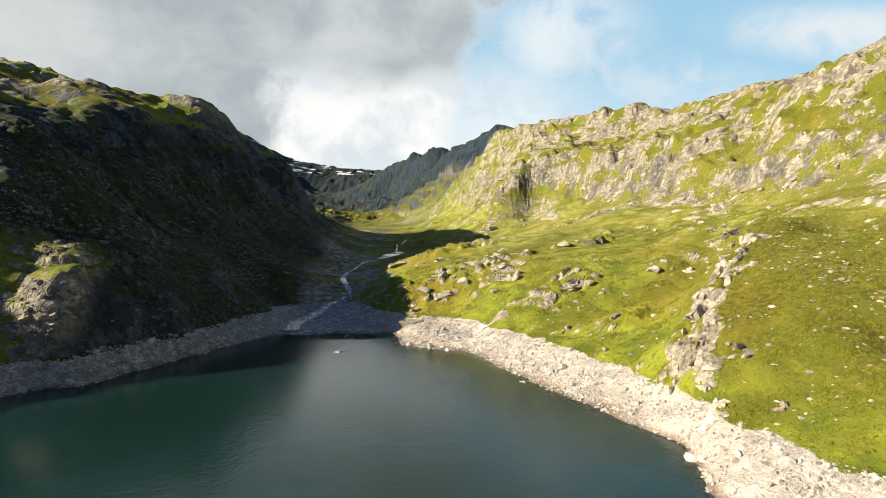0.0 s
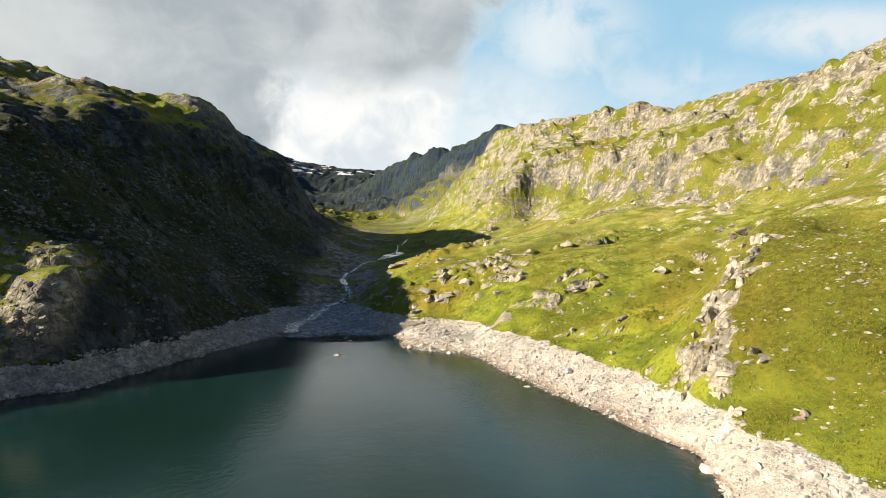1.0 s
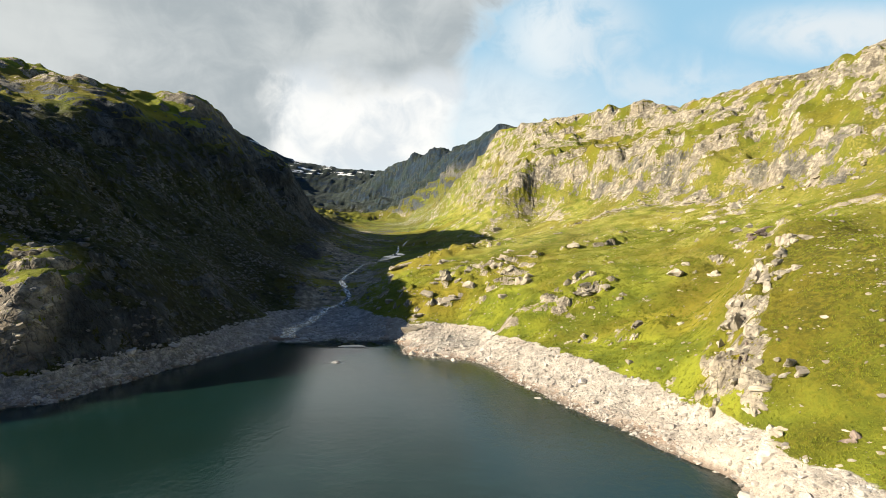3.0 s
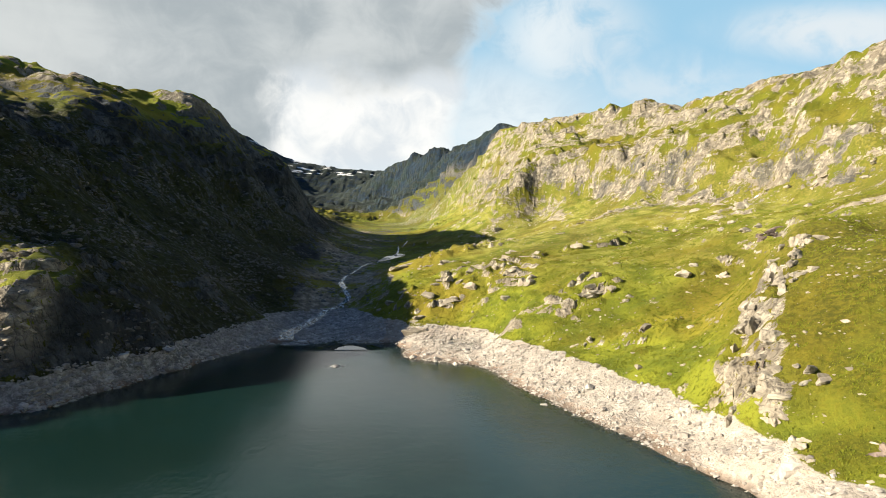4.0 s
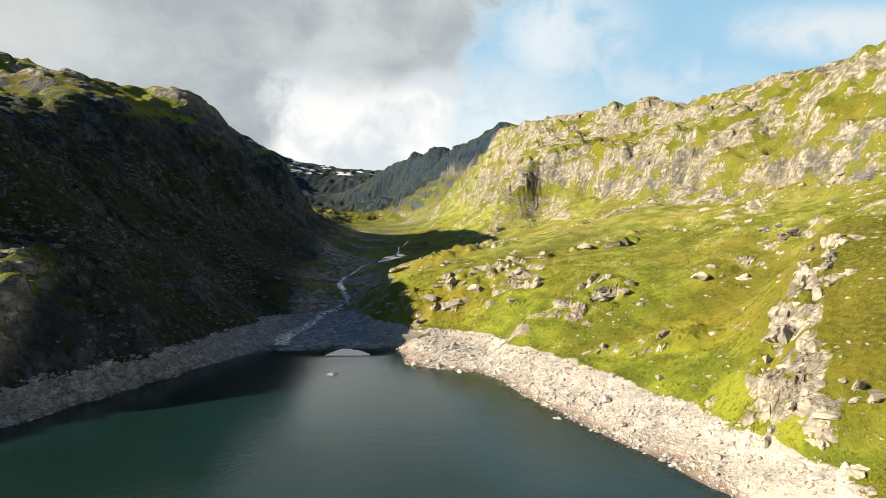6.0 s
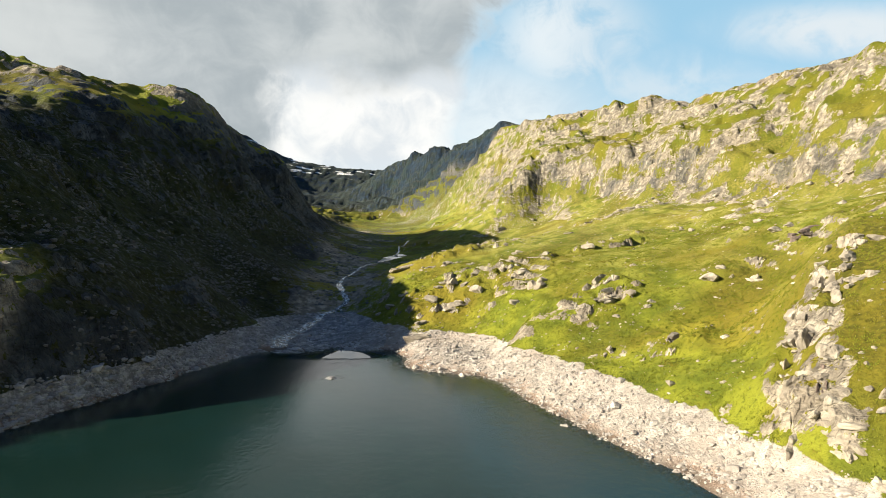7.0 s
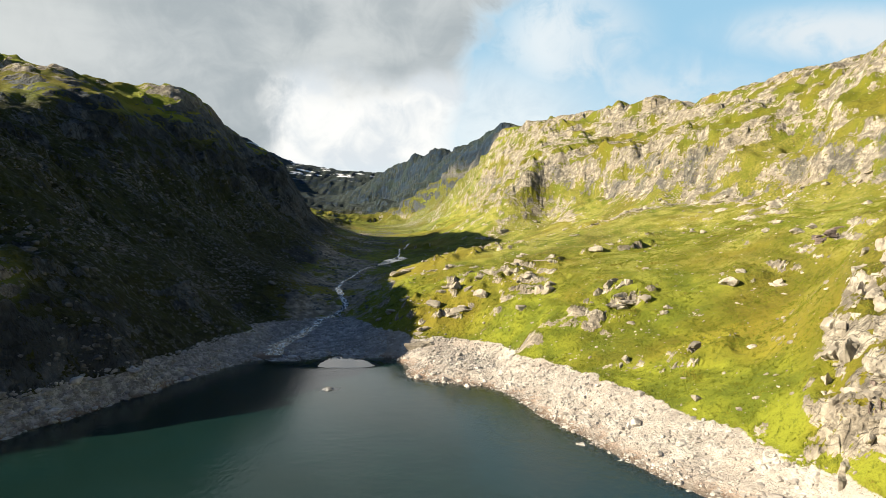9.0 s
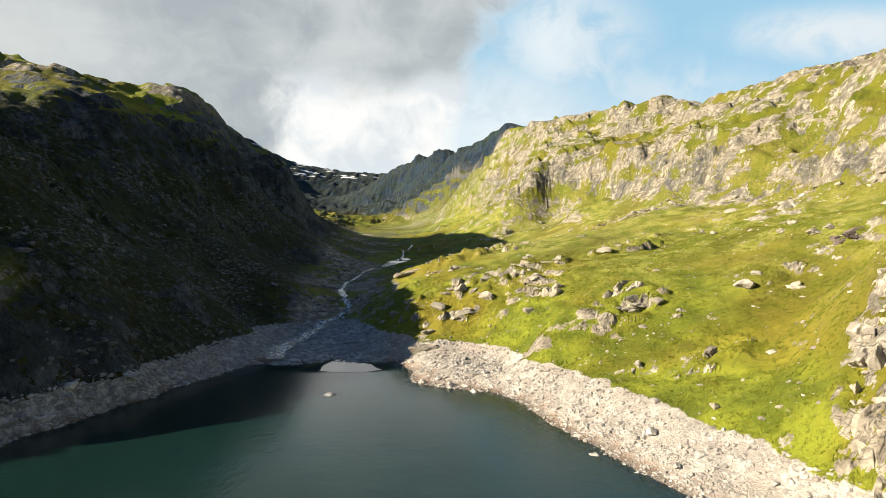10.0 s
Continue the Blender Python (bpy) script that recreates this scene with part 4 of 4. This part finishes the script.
outcrop(57, 96, 18, 6, (3, 9, 1), (2.2, 1.4, 2.6), 100, "rust-brown broken ledge between grass and shore", "", 0.4, RUSTY)
outcrop(102, 236, 12, 3, (6, 3, 1), (4, 3, 3), 40, "grey streaked slab in the meadow")
outcrop(150, 345, 13, 4, (12, 5, 2), (8, 6, 7), 10, "big pale rock standing below the cliffs")
outcrop(144, 311, 14, 4, (9, 5, 2), (6, 5, 6), 10, "big pale rocks standing below the cliffs")
outcrop(117, 395, 15, 8, (30, 8, 2), (5, 3.5, 3.5), 20, "tumbled rocks in a slanting line on the hillside")
outcrop(94, 388, 16, 6, (18, 6, 2), (4, 3, 3), 20, "tumbled rocks in the upper meadow")

# the rocky edge of the knob: its crest and its broken face
RIB = [(50, 125), (52, 130), (54.5, 134), (57, 138), (59.5, 141), (62, 144.5), (65, 148), (68.5, 151.5), (72, 155.5), (76, 159), (80, 162), (84, 164.5)]
for k, (x, y) in enumerate(RIB):
    outcrop(x + 1.6, y + 1.0, 40 + k, 5, (5.5, 5.5, 3.0), (4.6, 3.0, 6.0 + 0.9 * (k % 3)), 48, "pale jointed rock along the edge of the knob", "rocks along the knob", 0.52)
for k, (x, y) in enumerate([(58, 131), (61, 134), (56, 124), (73, 150), (77, 153), (82, 157), (86, 160), (79, 149), (60, 119)]):
    outcrop(x, y, 70 + k, 4, (6.0, 5.0, 2.0), (4.0, 2.8, 3.4), 40, "cracked pale rock breaking through the grass of the knob", "rocks along the knob", 0.38)

for k, (x, y) in enumerate([(53.5, 121), (52, 115.5), (50.5, 109), (49.5, 103)]):
    outcrop(x, y, 90 + k, 5, (2.4, 5.0, 1.5), (2.6, 1.3, 2.4), 105, "pale upright slabs along the foot of the knob", "slabs above the shore", 0.4)


def in_meadow(x, y):
    z = grid_value(GZ0, x, y)
    knoll = near(x, y, 6, 285, 50, 40, -20)
    return (z > 8) * (z < 75) * (1 - near(x, y, 92, 150, 36, 55)) * (0.12 + 0.88 * np.maximum(knoll, smooth(fbm(x, y, 34, 3, 0.6, 120.0), 0.1, 0.4)))


for k, (x, y) in enumerate(choose(900, -35, 200, 120, 460, in_meadow)[:60]):
    w = 1.6 + 2.0 * float(rng.random())
    outcrop(float(x), float(y), 200 + k, 3, (2.2 * w, 1.6 * w, 1), (w * 1.3, w, w), float(rng.uniform(0, 90)), "low grey outcrop breaking through the turf", "outcrops in the meadow", 0.3)

PALE = "pale angular boulder lying in the grass"
for x, y, size, k in [(76, 210, 6.5, 0), (43, 522, 9, 1), (0, 284, 6.0, 2), (10, 272, 6, 3), (-9, 278, 6.5, 4), (22, 247, 4.5, 5), (54, 182, 4, 6), (62, 172, 2.4, 7), (44, 158, 2.2, 8), (63, 303, 5.5, 9), (-42, 364, 4.0, 2), (141, 350, 6, 3), (80, 213, 3, 4), (29, 262, 4, 1)]:
    boulder(x, y, size, PALE, "hillside boulders", 37.0 * k, (1.1, 0.85, 0.95), 6.0, 0.1, k)


def boulders(places, sizes, label, group, sink, mat):
    for (x, y), size in zip(places, sizes):
        boulder(float(x), float(y), float(size), label, group, float(rng.uniform(0, 360)), tuple(float(v) for v in rng.uniform(0.75, 1.2, 3)), float(rng.uniform(-9, 9)), sink, None, mat)


shore = choose(150000, -30, 75, 70, 320, on_band)[:24000]
scatter("shore_stones", "pale angular stones strewn along the drained shore", shore, 0.2 + 1.15 * rng.random(len(shore)) ** 4, SMALL, BLEACHED)
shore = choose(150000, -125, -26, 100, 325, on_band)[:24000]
scatter("shore_stones", "grey angular stones heaped along the shaded shore", shore, 0.35 + 1.7 * rng.random(len(shore)) ** 3, SMALL, SHADE_GREY)


def on_grass(x, y):
    z = grid_value(GZ0, x, y)
    clump = smooth(fbm(x, y, 26, 4, 0.6, 120.0), 0.08, 0.38)
    return (z > 6.5) * (0.17 + 0.83 * clump)


def on_talus(x, y):
    z = grid_value(GZ0, x, y)
    clump = smooth(fbm(x, y, 30, 4, 0.6, 150.0), -0.05, 0.35)
    valley = (y > 320) * (x < -40)
    return (z > 6.5) * (x < -40) * (z < 85) * (0.06 + 0.94 * clump) * np.where(valley | (x < -70), 1.0, 0.0)


slope_right = choose(90000, -40, 260, 90, 620, on_grass)[:14000]
scatter("hillside_stones", "pale stones lying in the grass of the sunny hillside", slope_right, 0.30 + 1.5 * rng.random(len(slope_right)) ** 3.2, SMALL, STONE, 0.32)
slope_left = choose(200000, -250, -22, 130, 800, on_talus)[:22000]
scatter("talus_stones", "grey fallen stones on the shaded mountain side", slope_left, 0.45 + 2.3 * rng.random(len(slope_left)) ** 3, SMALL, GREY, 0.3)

spots = choose(6000, -40, 240, 95, 520, on_grass)[:60]
boulders(spots, 1.4 + 2.6 * rng.random(len(spots)) ** 2, PALE, "hillside boulders", 0.16, STONE)
spots = choose(6000, -230, -75, 140, 700, on_grass)[:40]
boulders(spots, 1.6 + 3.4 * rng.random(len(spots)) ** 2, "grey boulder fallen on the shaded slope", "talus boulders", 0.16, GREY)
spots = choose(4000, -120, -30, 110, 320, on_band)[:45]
boulders(spots, 1.4 + 2.2 * rng.random(len(spots)) ** 2, "grey block of rock on the shaded shore", "shore boulders", 0.1, SHADE_GREY)
spots = choose(4000, -25, 70, 80, 300, on_band)[:45]
boulders(spots, 1.3 + 2.0 * rng.random(len(spots)) ** 2, "bleached block of rock on the drained shore", "shore boulders", 0.1, BLEACHED)


# fallen rock below the cliffs
def fallen(x0, y0, x1, y1, wide, count):
    t, side = rng.random(count), rng.normal(0, wide, (count, 2))
    return np.stack([x0 + t * (x1 - x0) + side[:, 0], y0 + t * (y1 - y0) + side[:, 1]], 1)


FALLEN = "pale block fallen from the cliffs onto the grass"
for line, count in (((147, 404, 100, 392, 5.0), 36), ((170, 338, 150, 312, 6.0), 22), ((84, 548, 62, 520, 7.0), 12)):
    spots = fallen(*line, count)
    boulders(spots, 1.0 + 2.6 * rng.random(len(spots)) ** 2, FALLEN, "fallen blocks", 0.2, STONE)
spots = np.concatenate([fallen(147, 404, 100, 392, 7.0, 900), fallen(172, 342, 150, 312, 8.0, 700), fallen(84, 548, 62, 520, 9.0, 400)])
scatter("scree_stones", "loose pale scree below the cliffs", spots, 0.4 + 1.3 * rng.random(len(spots)) ** 2, SMALL, STONE, 0.25)


def snow_patch(x, y, long, wide, turn):
    """A lens of old snow lying on the slope."""
    m, n, bsdf = material("old_snow")
    pos = n.add("ShaderNodeNewGeometry").outputs["Position"]
    n.link(n.mix(n.noise(pos, 0.6, 4), (0.72, 0.74, 0.76), (0.86, 0.87, 0.88)), bsdf.inputs["Base Color"])
    bsdf.inputs["Roughness"].default_value = 0.6
    bump(n, bsdf, n.noise(pos, 1.2, 4), 0.4, 0.3)
    u, a = np.meshgrid(np.linspace(0, 1, 12), np.linspace(0, 2 * np.pi, 41)[:-1])
    reach = u * (1 + 0.25 * np.sin(3 * a + 1) + 0.12 * np.sin(7 * a))
    px, py = reach * long / 2 * np.cos(a), reach * wide / 2 * np.sin(a)
    c, s = math.cos(radians(turn)), math.sin(radians(turn))
    gx, gy = x + px * c - py * s, y + px * s + py * c
    gz = height(gx.ravel(), gy.ravel()).reshape(gx.shape) + 0.9 * (1 - u ** 2) - 0.15
    v = np.stack([gx, gy, gz], 2).reshape(-1, 3)
    k = np.arange(40)[:, None] * 12 + np.arange(11)[None]
    nxt = ((np.arange(40) + 1) % 40)[:, None] * 12 + np.arange(11)[None]
    faces = np.stack([k, k + 1, nxt + 1, nxt], 2).reshape(-1, 4)
    return tagged(new("snow_patch", mesh_from("snow_patch", v, faces, m, True)), "small white patch of old snow below the cliffs", "snow")


snow_patch(163.5, 331, 9, 3.5, 55)
spots = rng.normal(0, 1, (700, 2)) * (8.0, 16.0) + (90.0, 130.0)
spots = spots[grid_value(fbm(GX, GY, 13, 3, 0.6, 260.0), spots[:, 0], spots[:, 1]) > 0.02]
scatter("hillside_stones", "pale stones lying in the grass of the knob", spots, 0.3 + 1.2 * rng.random(len(spots)) ** 2.5, SMALL, STONE, 0.25)


# ---- grass ----
def blade_material():
    m, n, bsdf = material("grass_blades")
    pos = n.add("ShaderNodeNewGeometry").outputs["Position"]
    isl = n.add("ShaderNodeNewGeometry").outputs["Random Per Island"]
    wide = n.noise(pos, 0.09, 4, 0.6)
    c = n.mix(isl, (0.105, 0.128, 0.011), (0.195, 0.212, 0.018))
    c = n.mix(n.step(wide, 0.5, 0.7, 0.0, 0.7), c, (0.200, 0.150, 0.022))
    n.link(c, bsdf.inputs["Base Color"])
    bsdf.inputs["Roughness"].default_value = 0.7
    bsdf.inputs["Specular IOR Level"].default_value = 0.2
    return m


def tussocks(name, label, places, tall, mat, blades=6):
    """Clumps of upright blades, each blade one narrow triangle."""
    n = len(places)
    p = np.repeat(places, blades, 0) + rng.normal(0, 0.18, (n * blades, 2))
    z = height(p[:, 0], p[:, 1]) - 0.05
    h = np.repeat(tall, blades) * rng.uniform(0.6, 1.2, n * blades)
    a = rng.uniform(0, 2 * np.pi, n * blades)
    w = 0.06 + 0.07 * rng.random(n * blades)
    lean = rng.normal(0, 0.3, (n * blades, 2)) * h[:, None]
    foot = np.stack([p[:, 0], p[:, 1], z], 1)
    side = np.stack([np.cos(a) * w, np.sin(a) * w, 0 * a], 1)
    tip = foot + np.stack([lean[:, 0], lean[:, 1], h], 1)
    v = np.stack([foot - side, foot + side, tip], 1).reshape(-1, 3)
    f = np.arange(len(v)).reshape(-1, 3)
    me = bpy.data.meshes.new(name)
    me.vertices.add(len(v))
    me.vertices.foreach_set("co", v.ravel())
    me.loops.add(f.size)
    me.loops.foreach_set("vertex_index", f.ravel())
    me.polygons.add(len(f))
    me.polygons.foreach_set("loop_start", np.arange(0, f.size, 3))
    me.update(calc_edges=True)
    me.materials.append(mat)
    return tagged(new(name, me), label, "grass", kind="stuff")


def turf(x, y):
    return (grid_value(ROCKY, x, y) < 0.45) * (grid_value(BAND, x, y) < 0.3) * (0.25 + 0.75 * smooth(fbm(x, y, 9, 3, 0.6, 200.0), -0.2, 0.3))


meadow = choose(200000, -45, 150, 80, 330, turf)[:95000]
tussocks("grass", "long yellow-green mountain grass on the sunny hillside", meadow, 0.14 + 0.26 * rng.random(len(meadow)) ** 1.5, blade_material())
